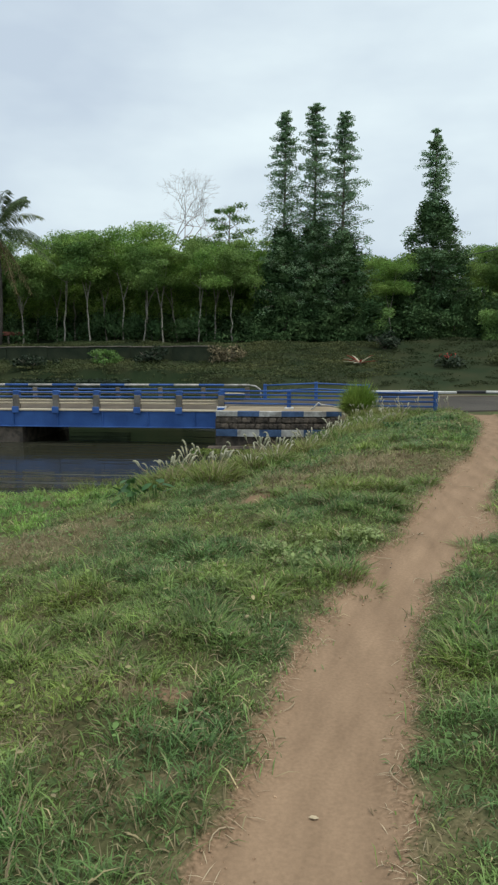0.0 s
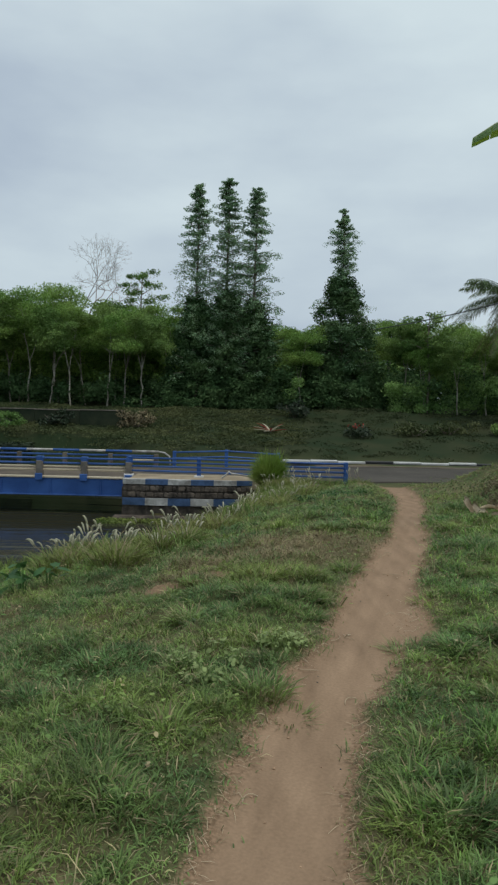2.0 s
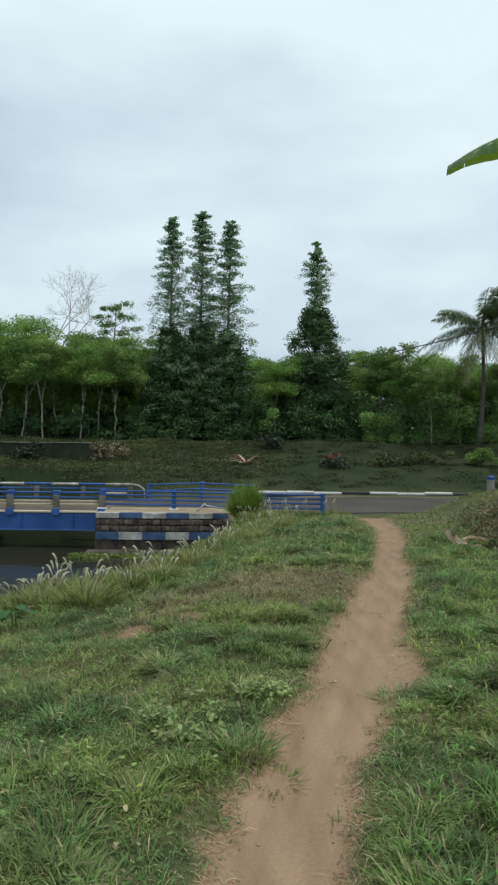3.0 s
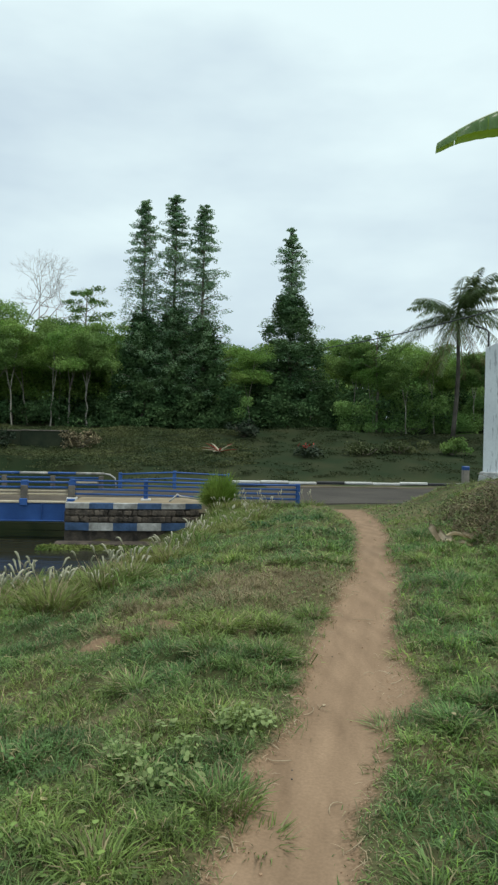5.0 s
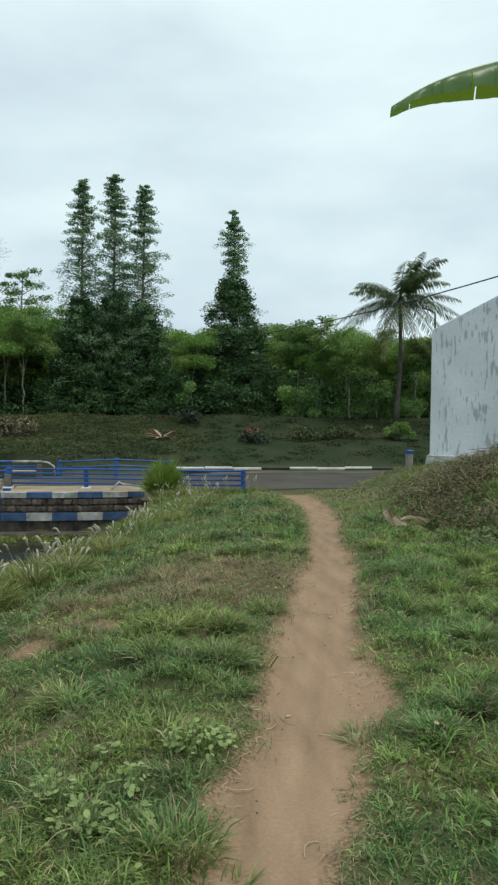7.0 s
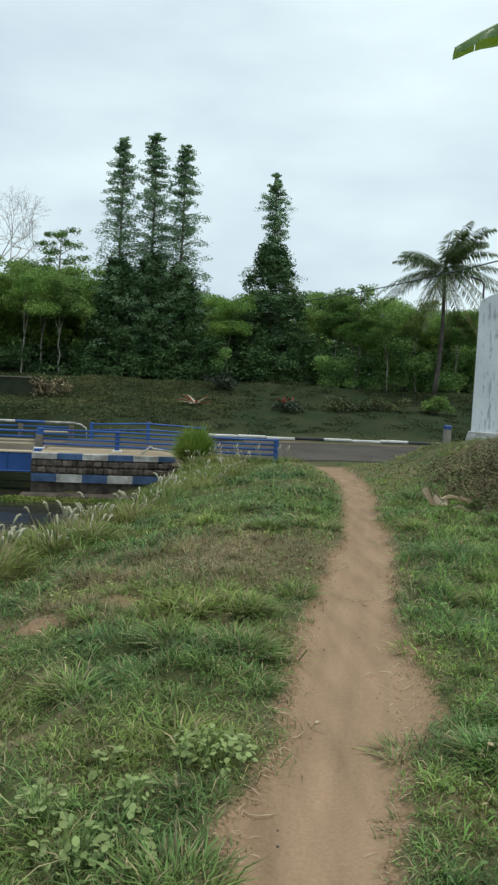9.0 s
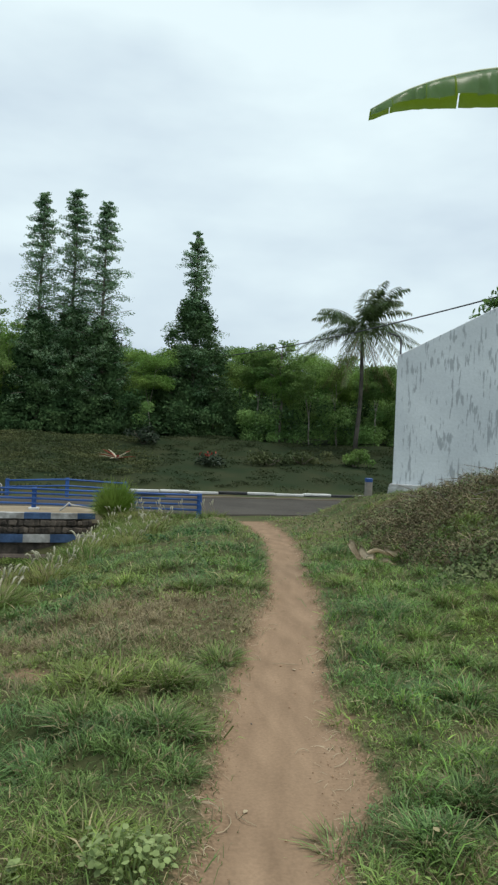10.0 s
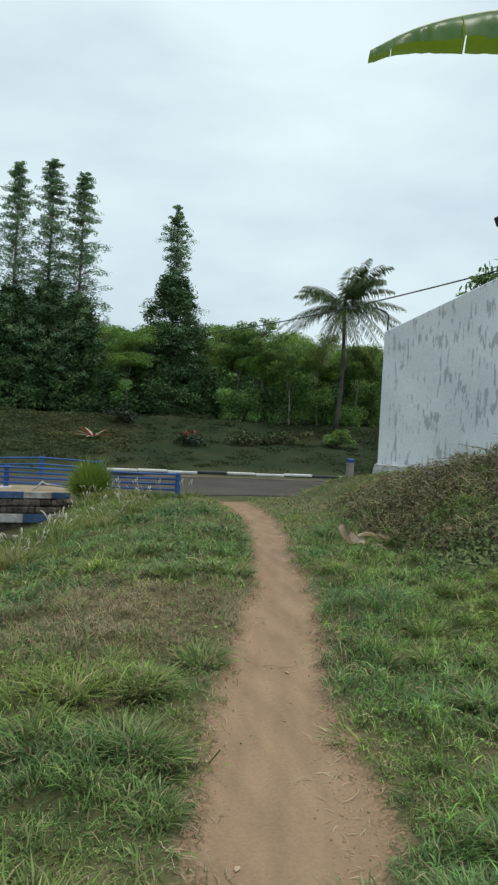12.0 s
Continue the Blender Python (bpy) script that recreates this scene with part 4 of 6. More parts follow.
    single("canopy", poly_mesh("canopy", leaves(clumps(c3, rng.uniform(0.5, 1.0, 620), 140, rng, 0.6), 0.165, rng)), M_LIGHTLEAF, "feathery light green canopy of the plantation", "canopy", kind="stuff")
    c2 = np.stack([rng.uniform(-40, -3, 1000), rng.uniform(57, 59.5, 1000), rng.uniform(1.5, 6.0, 1000)], 1)
    pts = np.vstack([pts, clumps(c2, rng.uniform(0.7, 1.3, 1000), 60, rng, 0.8)])
    single("far_wood", poly_mesh("far_wood", leaves(pts, 0.55, rng)), M_FOREST, "dark wood closing the view behind the plantation trees", "wood", kind="stuff")


build_forest()


# ---- palms, bare tree and other single trees ----
def frond_mesh(rng, az, rise, length, droop, pairs=58, leaf=0.62):
    out = np.array([math.cos(az), math.sin(az), 0.0])
    side = np.array([-math.sin(az), math.cos(az), 0.0])
    quads = []
    pts = []
    for k in range(pairs + 1):
        t = k / pairs
        pts.append(out * length * (t * math.cos(rise) + 0.08 * t * t) + np.array([0, 0, length * (t * math.sin(rise) - droop * t * t)]))
    for k in range(pairs):
        a, b = pts[k], pts[k + 1]
        w = side * 0.035 * (1 - k / pairs) + side * 0.008
        quads.append([a - w, a + w, b + w, b - w])
        t = (k + 0.5) / pairs
        if t < 0.14:
            continue
        s = leaf * (0.35 + 0.65 * math.sin(math.pi * min(1, t * 0.9 + 0.1))) * rng.uniform(0.8, 1.15)
        fwd = (b - a) / np.linalg.norm(b - a)
        for sg in (-1, 1):
            d = side * sg * 0.75 + fwd * 0.4 + np.array([0, 0, -rng.uniform(0.3, 1.1)])
            d /= np.linalg.norm(d)
            n = fwd * 0.027
            m = a + d * s * 0.5
            quads.append([a - n * 0.5, m - n, a + d * s + [0, 0, -0.06 * s], m + n])
    return poly_mesh("frond", np.array(quads))


def build_palm(x, y, crown, label, rng, dead=6, count=27, size=1.0):
    base = ground_z(x - 0.15, y)
    p = thing("coconut_palm", label, "palm", at=(x - 0.15, y, base))
    top = Vector((0.15, 0, crown - base))
    pts = [(0.15 * (k / 8) + 0.18 * math.sin(k * 0.4), 0, top.z * k / 8 - 0.2 * (k == 0)) for k in range(9)]
    part("trunk", tube(bmesh.new(), pts, [0.14 - 0.05 * k / 8 for k in range(9)], 9), M_PALMBARK, p, flat=False)
    # blown towards one side: an upright plume, then arching fronds all round
    for k in range(count):
        ring = k / count
        if ring < 0.28:
            az, rise, droop = rng.normal() * 0.9 + 0.2, rng.uniform(0.95, 1.35), rng.uniform(0.4, 0.6)
        else:
            az, rise, droop = k * 2.399 + rng.uniform(-0.4, 0.4), 1.25 - 1.5 * ring + rng.uniform(-0.15, 0.2), 0.42 + 0.2 * ring + rng.uniform(-0.08, 0.1)
        me = frond_mesh(rng, az, rise, size * rng.uniform(3.0, 3.7) * (1.22 if ring < 0.28 else 1.0), droop, leaf=0.78)
        ob = part_mesh("frond", me, M_PALM, p)
        ob.location = top
    for k in range(dead):
        me = frond_mesh(rng, k * 1.7 + 0.5, -0.9, 2.9 * size, 0.35, 22, 0.75)
        ob = part_mesh("dead_frond", me, M_DEADFROND, p, "brown hanging dead frond")
        ob.location = top - Vector((0, 0, 0.15))
    for k in range(6):
        bm = bmesh.new()
        bmesh.ops.create_icosphere(bm, subdivisions=1, radius=0.13)
        bmesh.ops.translate(bm, verts=bm.verts, vec=top + Vector((0.22 * math.cos(k * 1.05), 0.22 * math.sin(k * 1.05), -0.25 - 0.08 * (k % 2))))
        part("coconut", bm, M_DARKWEED, p, flat=False)


build_palm(14.1, 43, 8.3, "coconut palm with wind-blown green fronds and slim trunk", np.random.default_rng(22), count=34, size=1.06)
build_palm(-22.0, 45, 8.5, "coconut palm with many brown hanging dead fronds", np.random.default_rng(23), dead=14, count=22, size=1.2)


def build_bare_tree(x, y, top, rng):
    base = ground_z(x, y)
    t = thing("bare_tree", "leafless grey tree with fine spreading twigs above the wood", "tree", at=(x, y, base))
    bm = bmesh.new()

    def grow(p, way, length, r, depth):
        e = p + way * length
        m = (p + e) / 2 + Vector(rng.normal(size=3)) * length * 0.06
        tube(bm, [p, m, e], [r, r * 0.85, r * 0.65], 5 if depth < 2 else 3, depth < 1)
        if depth >= 7:
            return
        for k in range(3):
            w = (way + Vector(rng.normal(size=3)) * 0.44 + Vector((0, 0, 0.05))).normalized()
            grow(e, w, length * rng.uniform(0.55, 0.72), r * 0.58, depth + 1)

    tall = top - base
    grow(Vector((0, 0, -0.3)), Vector((0.03, 0, 1)), tall * 0.46, 0.13, 0)
    part("trunk", bm, M_TWIG, t)


build_bare_tree(-14.0, 55, 12.2, np.random.default_rng(5))
def airy_tree(x, y, top, wide, tiers, label, rng):
    """A thin stem with a few flat sprays of leaves at its top."""
    base = ground_z(x, y)
    t = thing("leafy_tree", label, "tree", at=(x, y, base))
    tall = top - base
    bm = bmesh.new()
    trunk_bm(bm, [(0, 0, -0.2), (0.12, 0, tall * 0.4), (-0.05, 0, tall * 0.75), (0.05, 0, tall)], 0.1, 0.02)
    cent = []
    for k in range(tiers):
        z = tall - 0.15 - 2.3 * k / tiers
        a, r = k * 2.4 + rng.uniform(-0.4, 0.4), wide * rng.uniform(0.3, 0.5) * (0.5 + 0.5 * min(1, k / 2))
        e = np.array([r * math.cos(a), r * math.sin(a), z + 0.1])
        trunk_bm(bm, [(0, 0, z - 0.4), tuple(e * [0.6, 0.6, 1] + [0, 0, -0.08]), tuple(e)], 0.03, 0.008, 4)
        cent += [e * [u, u, 1] + rng.normal(size=3) * [0.1, 0.1, 0.05] for u in (0.45, 0.75, 1.0, 1.15)]
    part("trunk", bm, M_BARK, t, flat=False)
    pts = clumps(np.array(cent), rng.uniform(0.25, 0.5, len(cent)), 50, rng, 0.6)
    part_mesh("crown", poly_mesh("crown", leaves(pts, 0.17, rng)), M_FOREST, t)


airy_tree(-8.5, 53, 11.0, 3.2, 11, "tall airy tree with flat leafy crown above the wood", np.random.default_rng(8))
airy_tree(10.4, 47.0, 7.6, 3.0, 12, "leafy young tree rising above the wood", np.random.default_rng(9))


# ---- lamp pole, cable, tree behind the house ----
def build_lamp():
    x, y = 12.45, 24.0
    base = ground_z(x, y)
    s = thing("street_lamp", "dark street lamp pole with a small flood light head", "street lamp", at=(x, y, base))
    top = 8.2 - base
    part("pole", tube(bmesh.new(), [(-0.1, 0, -0.3), (0, 0, top * 0.6), (0.08, 0, top)], [0.1, 0.09, 0.085], 9), M_DARKMETAL, s, flat=False)
    part("cap", box(bmesh.new(), -0.05, 0.28, -0.1, 0.1, top - 0.08, top + 0.03, 0.02), M_DARKMETAL, s)
    part("arm", tube(bmesh.new(), [(0.06, 0, top - 0.3), (-0.14, 0, top - 0.22), (-0.2, 0, top - 0.25)], 0.025, 6), M_DARKMETAL, s, flat=False)
    head = box(bmesh.new(), -0.05, 0.05, -0.12, 0.12, -0.15, 0.15, 0.025, pose(-0.26, 0, top - 0.22, 0, -24, 0))
    part("lamp_head", head, M_DARKMETAL, s, "dark flood light head")


build_lamp()


def build_cable():
    a, b = Vector((7.56, 52, 7.15)), Vector((12.5, 23.9, 6.55))
    pts = []
    for k in range(25):
        t = k / 24
        p = a.lerp(b, t)
        p.z -= 0.25 * 4 * t * (1 - t)
        pts.append(p - a)
    c = thing("power_cable", "thin black overhead cable running from the wood to the lamp pole", "cable", at=tuple(a))
    part("wire", tube(bmesh.new(), pts, 0.028, 5), M_DARKMETAL, c)


build_cable()


def ovate(base, way, normal, size, width=0.55):
    """Broad six-sided leaves: base, way and normal n x 3, size n."""
    way = way / (np.linalg.norm(way, axis=1, keepdims=True) + 1e-9)
    side = np.cross(way, normal)
    side /= np.linalg.norm(side, axis=1, keepdims=True) + 1e-9
    s = np.asarray(size)[:, None]
    w = side * s * width * 0.5
    drop = np.array([0, 0, -0.12]) * s
    up = np.array([0, 0, 0.05]) * s
    return np.stack([base, base + way * s * 0.3 + w * 0.9 + up, base + way * s * 0.68 + w + drop * 0.2, base + way * s + drop,
                     base + way * s * 0.68 - w + drop * 0.2, base + way * s * 0.3 - w * 0.9 + up], axis=1)


def leafy_plant(name, label, category, x, y, radius, tall, n, size, material, rng, width=0.55, group="", z=None):
    """A low plant: stems from one root and broad leaves at their ends."""
    base = ground_z(x, y) if z is None else z
    t = thing(name, label, category, group, at=(x, y, base - 0.01))
    a, r = rng.uniform(0, 2 * math.pi, n), radius * np.sqrt(rng.uniform(0, 1, n))
    tips = np.stack([r * np.cos(a), r * np.sin(a), tall * (0.35 + 0.65 * rng.uniform(0, 1, n)) * (1 - 0.5 * (r / radius) ** 2)], 1)
    roots = np.stack([tips[:, 0] * 0.55, tips[:, 1] * 0.55, np.full(n, -0.01)], 1)
    part_mesh("stem", blade_mesh("stem", roots, tips, np.full(n, 0.01), np.full(n, 0.0025 + size * 0.02), rng), material, t)
    way = np.stack([np.cos(a), np.sin(a), rng.uniform(-0.4, 0.5, n)], 1) + rng.normal(size=(n, 3)) * 0.5
    nor = np.array([0, 0, 1.0]) + rng.normal(size=(n, 3)) * 0.35
    part_mesh("foliage", poly_mesh("foliage", ovate(tips, way, nor, size * rng.uniform(0.6, 1.3, n), width)), material, t)
    return t


def build_house_tree():
    rng = np.random.default_rng(31)
    x, y = 13.75, 25.2
    t = thing("fruit_tree", "bright green leafy tree rising behind the white building", "tree", at=(x, y, ground_z(x, y)))
    top = 7.15 - t.location.z
    bm = bmesh.new()
    trunk_bm(bm, [(0, 0, -0.2), (0.1, 0, top * 0.5), (0, 0, top * 0.85)], 0.14, 0.05)
    tips = np.array([[rng.uniform(-1.9, 1.6), rng.uniform(-0.8, 0.8), top - rng.uniform(0.1, 1.5)] for _ in range(26)])
    tips[:, 2] -= 0.25 * np.abs(tips[:, 0])
    for p in tips:
        trunk_bm(bm, [(0, 0, top * 0.6), tuple(p * [0.6, 0.6, 0.95]), tuple(p)], 0.04, 0.01, 5)
    part("trunk", bm, M_BARK, t, flat=False)
    pts = clumps(tips, 0.45, 90, rng, 0.8)
    n = len(pts)
    part_mesh("crown", poly_mesh("crown", ovate(pts, unit(rng, n) + [0, 0, -0.1], np.array([0, 0, 1.0]) + rng.normal(size=(n, 3)) * 0.6, rng.uniform(0.18, 0.36, n), 0.33)), M_FRUITLEAF, t)


build_house_tree()


# ---- banana plant ----
def build_banana():
    base = ground_z(6.0, 10.2)
    b = thing("banana_plant", "banana plant with a long torn leaf arching over the grass", "banana plant", at=(6.0, 10.2, base))
    o = Vector(b.location)
    part("stem", tube(bmesh.new(), [(0, 0, -0.2), (0.02, 0, 1.4), (-0.05, -0.02, 2.6), (-0.12, -0.05, 3.5)], [0.16, 0.14, 0.11, 0.05], 10), M_BANANA, b, flat=False)
    ribs = [Vector(p) for p in ((5.88, 10.16, 3.33), (5.68, 10.1, 4.41), (5.2, 10.05, 5.17), (4.71, 10.02, 5.63), (4.06, 9.97, 5.61), (3.42, 9.94, 5.43), (2.88, 9.91, 5.19), (2.48, 9.89, 4.93))]

    def rib(t):
        f = t * (len(ribs) - 1)
        i = min(int(f), len(ribs) - 2)
        u = f - i
        p0, p1, p2, p3 = ribs[max(i - 1, 0)], ribs[i], ribs[i + 1], ribs[min(i + 2, len(ribs) - 1)]
        return 0.5 * ((2 * p1) + (p2 - p0) * u + (2 * p0 - 5 * p1 + 4 * p2 - p3) * u * u + (3 * p1 - p0 - 3 * p2 + p3) * u * u * u) - o

    leaf = part("midrib", tube(bmesh.new(), [rib(k / 20) for k in range(21)], [0.03 - 0.025 * k / 20 for k in range(21)], 7), M_MIDRIB, b, "pale green midrib", flat=False)
    rng = random.Random(9)
    # the near half folds down towards the path, the far half hangs behind and a little below it
    cuts = {-1: (0.30, 0.36, 0.45, 0.52, 0.61, 0.66, 0.72, 0.80, 0.84, 0.91, 1.0), 1: (0.30, 0.43, 0.55, 0.69, 0.745, 0.91, 1.0)}
    for sg, marks in cuts.items():
        for a, c in zip(marks, marks[1:]):
            bm = bmesh.new()
            rows = []
            sway, short = rng.uniform(-0.06, 0.06), rng.uniform(0.84, 1.04)
            for k in range(9):
                t = a + (c - a) * (k / 8) * (0.985 if c < 1 else 1.0)
                p = rib(t)
                wide = 0.055 + 0.25 * (1 - smooth(0.55, 1.04, t)) * min(1, (t - 0.24) * 6)
                row = [bm.verts.new(p)]
                for j in (1, 2, 3, 4):
                    u = j / 4
                    fold = 0.035 * u * math.sin(t * 95 + 2 * math.sin(t * 31)) + sway * u
                    if sg < 0:
                        off = Vector((-0.10 * u, -0.62 * u + 0.2 * u * u, -0.30 * u - 0.72 * u * u)) * wide * short * 1.16
                    else:
                        off = Vector((-0.04 * u, 0.75 * u - 0.25 * u * u, -0.35 * u - 0.72 * u * u)) * (wide + 0.035)
                    row.append(bm.verts.new(p + off + Vector((0, fold * (0.5 if sg < 0 else 0.3), 0))))
                rows.append(row)
            for r, s in zip(rows, rows[1:]):
                for j in range(4):
                    bm.faces.new((r[j], s[j], s[j + 1], r[j + 1]))
            part("leaf_strip", bm, M_BANANA, leaf, flat=False)


build_banana()


# ---- plants of the far bank ----
def build_far_bank():
    rng = np.random.default_rng(41)
    c = np.stack([rng.uniform(-36, 48, 2600), rng.uniform(33.2, 47.0, 2600), np.zeros(2600)], 1)
    c = c[bank_distance(c[:, 0], c[:, 1]) > 0.4]
    c = c[rng.uniform(0, 1, len(c)) < 0.55 + 0.45 * wobble(c[:, 0], c[:, 1], 0.5, 2.0)]
    c[:, 2] = height(c[:, 0], c[:, 1]) + 0.02
    pts = clumps(c, rng.uniform(0.3, 1.0, len(c)), 70, rng, 0.12)
    pts[:, 2] = np.maximum(pts[:, 2], height(pts[:, 0], pts[:, 1]) + 0.02)
    right = pts[:, 0] + rng.normal(size=len(pts)) * 2.5 > -4
    # tussocks take the darkened colour that imitates tree shade
    single("bank_grass", poly_mesh("bank_grass", leaves(pts[right], 0.13, rng, 0.0, 0.3)), M_SHADEDGRASS, "rough green tussocks on the far embankment, tree shade put into their colour", "grass", kind="stuff")
    c = np.stack([-36 + 38 * rng.uniform(0, 1, 1500) ** 1.25, rng.uniform(35.5, 46.0, 1500), np.zeros(1500)], 1)
    c = c[bank_distance(c[:, 0], c[:, 1]) > 0.4]
    c[:, 2] = height(c[:, 0], c[:, 1]) + 0.03
    more = clumps(c, rng.uniform(0.4, 1.0, len(c)), 70, rng, 0.1)
    more[:, 2] = np.maximum(more[:, 2], height(more[:, 0], more[:, 1]) + 0.02)
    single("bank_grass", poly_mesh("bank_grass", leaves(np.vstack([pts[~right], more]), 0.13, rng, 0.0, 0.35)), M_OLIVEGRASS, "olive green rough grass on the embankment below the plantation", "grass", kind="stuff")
    for x, y, w, t, mat, lab in ((-13.2, 38.5, 1.0, 0.85, M_FOREST, "low rounded green shrub on the embankment"), (-6.6, 39.9, 1.2, 0.85, M_LITTER, "brownish low shrub on the embankment"),
                                 (-10.7, 38.9, 1.0, 0.8, M_HEDGE, "dark green low shrub on the embankment"), (8.0, 38.5, 1.5, 0.45, M_OLIVEGRASS, "low spreading shrub on the embankment"),
                                 (9.8, 39.0, 1.3, 0.5, M_OLIVEGRASS, "pale green creeping shrub on the embankment"), (12.8, 39.5, 1.0, 0.9, M_FOREST, "low rounded green shrub on the embankment"),
                                 (-17, 37.9, 1.2, 0.6, M_HEDGE, "dark green low shrub on the embankment"), (2.0, 43.5, 1.2, 1.0, M_HEDGE, "dark green low shrub on the embankment")):
        s = thing("shrub", lab, "shrub", at=(x, y, ground_z(x, y)))
        bm = bmesh.new()
        for k in range(7):
            q = k * 0.9
            trunk_bm(bm, [(0, 0, -0.1), (w * 0.3 * math.cos(q), w * 0.3 * math.sin(q), t * 0.4), (w * 0.5 * math.cos(q), w * 0.5 * math.sin(q), t * 0.7)], 0.03, 0.01, 4)
        part("branches", bm, M_BARK, s)
        c = np.stack([rng.normal(size=16) * w * 0.4, rng.normal(size=16) * w * 0.35, rng.uniform(0.15, 0.9, 16) * t], 1)
        part_mesh("foliage", poly_mesh("foliage", leaves(clumps(c, 0.3 * w, 60, rng), 0.17, rng)), mat, s)
    # spiky red and white plant
    def spiky(name, label, x, y, size, cols, n):
        s = thing(name, label, "plant", at=(x, y, ground_z(x, y)))
        for k in range(n):
            a = k * 6.283 / n + rng.uniform(-0.2, 0.2)
            el = rng.uniform(0.25, 0.8)
            L = size * rng.uniform(0.8, 1.2)
            pts = [Vector((math.cos(a) * math.cos(el) * L * u, math.sin(a) * math.cos(el) * L * u, 0.12 + L * (math.sin(el) * u - 0.25 * u * u))) for u in (0, 0.35, 0.7, 1.0)]
            sd = Vector((-math.sin(a), math.cos(a), 0))
            bm = bmesh.new()
            rows = [[bm.verts.new(p - sd * w), bm.verts.new(p + Vector((0, 0, -w * 0.6))), bm.verts.new(p + sd * w)] for p, w in zip(pts, (0.035, 0.06, 0.05, 0.006))]
            for r, q in zip(rows, rows[1:]):
                bm.faces.new((r[0], r[1], q[1], q[0]))
                bm.faces.new((r[1], r[2], q[2], q[1]))
            part("leaf", bm, cols[k % len(cols)], s)
        part("stem", tube(bmesh.new(), [(0, 0, -0.1), (0, 0, 0.2)], 0.05, 6), M_BARK, s)

    spiky("spiky_plant", "spiky garden plant with red and pale striped leaves", 0.55, 38.4, 0.95, (M_PLUME, M_RED, M_PLUME, M_PLUME, M_RED), 15)
    s = leafy_plant("red_shrub", "small dark shrub with red leaves at its top", "shrub", 5.0, 38.2, 0.7, 0.75, 260, 0.16, M_HEDGE, rng)
    c = np.stack([rng.normal(size=24) * 0.22, rng.normal(size=24) * 0.2, rng.uniform(0.5, 0.72, 24)], 1)
    part_mesh("red_leaves", poly_mesh("red_leaves", leaves(c, 0.16, rng)), M_RED, s, "dull red top leaves")
    # clipped hedge behind the bridge
    h = thing("hedge", "long low clipped hedge of very dark leaves behind the bridge", "hedge", at=(-14.45, 37.0, -0.42))
    part("core", box(bmesh.new(), -3.2, 3.2, -0.3, 0.3, -2.0, 0.0, 0.08), M_HEDGE, h)
    c = np.stack([rng.uniform(-3.2, 3.3, 9000), rng.uniform(-0.38, 0.38, 9000), rng.uniform(-1.0, 0.08, 9000)], 1)
    part_mesh("foliage", poly_mesh("foliage", leaves(c, 0.14, rng)), M_HEDGE, h)
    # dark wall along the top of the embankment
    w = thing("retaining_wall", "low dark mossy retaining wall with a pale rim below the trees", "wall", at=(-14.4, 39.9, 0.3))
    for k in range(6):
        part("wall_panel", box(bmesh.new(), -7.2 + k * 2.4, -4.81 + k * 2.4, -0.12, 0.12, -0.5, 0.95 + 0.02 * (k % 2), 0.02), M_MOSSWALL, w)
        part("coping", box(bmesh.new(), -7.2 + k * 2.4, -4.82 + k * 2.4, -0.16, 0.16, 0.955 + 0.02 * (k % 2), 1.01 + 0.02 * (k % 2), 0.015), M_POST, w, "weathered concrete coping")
    # shed among the trees
    s = thing("shed", "small open shed with a low red tiled roof among trees", "shed", at=(-23.6, 47.6, ground_z(-23.6, 47.6)))
    part("roof", box(bmesh.new(), -1.6, 1.4, -1.0, 1.0, 0.55, 0.8, 0.05), M_TILE, s, "red-brown low roof")
    for px, py in ((-1.4, -0.8), (1.2, -0.8), (-1.4, 0.8), (1.2, 0.8)):
        part("post", box(bmesh.new(), px - 0.05, px + 0.05, py - 0.05, py + 0.05, -0.3, 0.6), M_BARK, s)


build_far_bank()


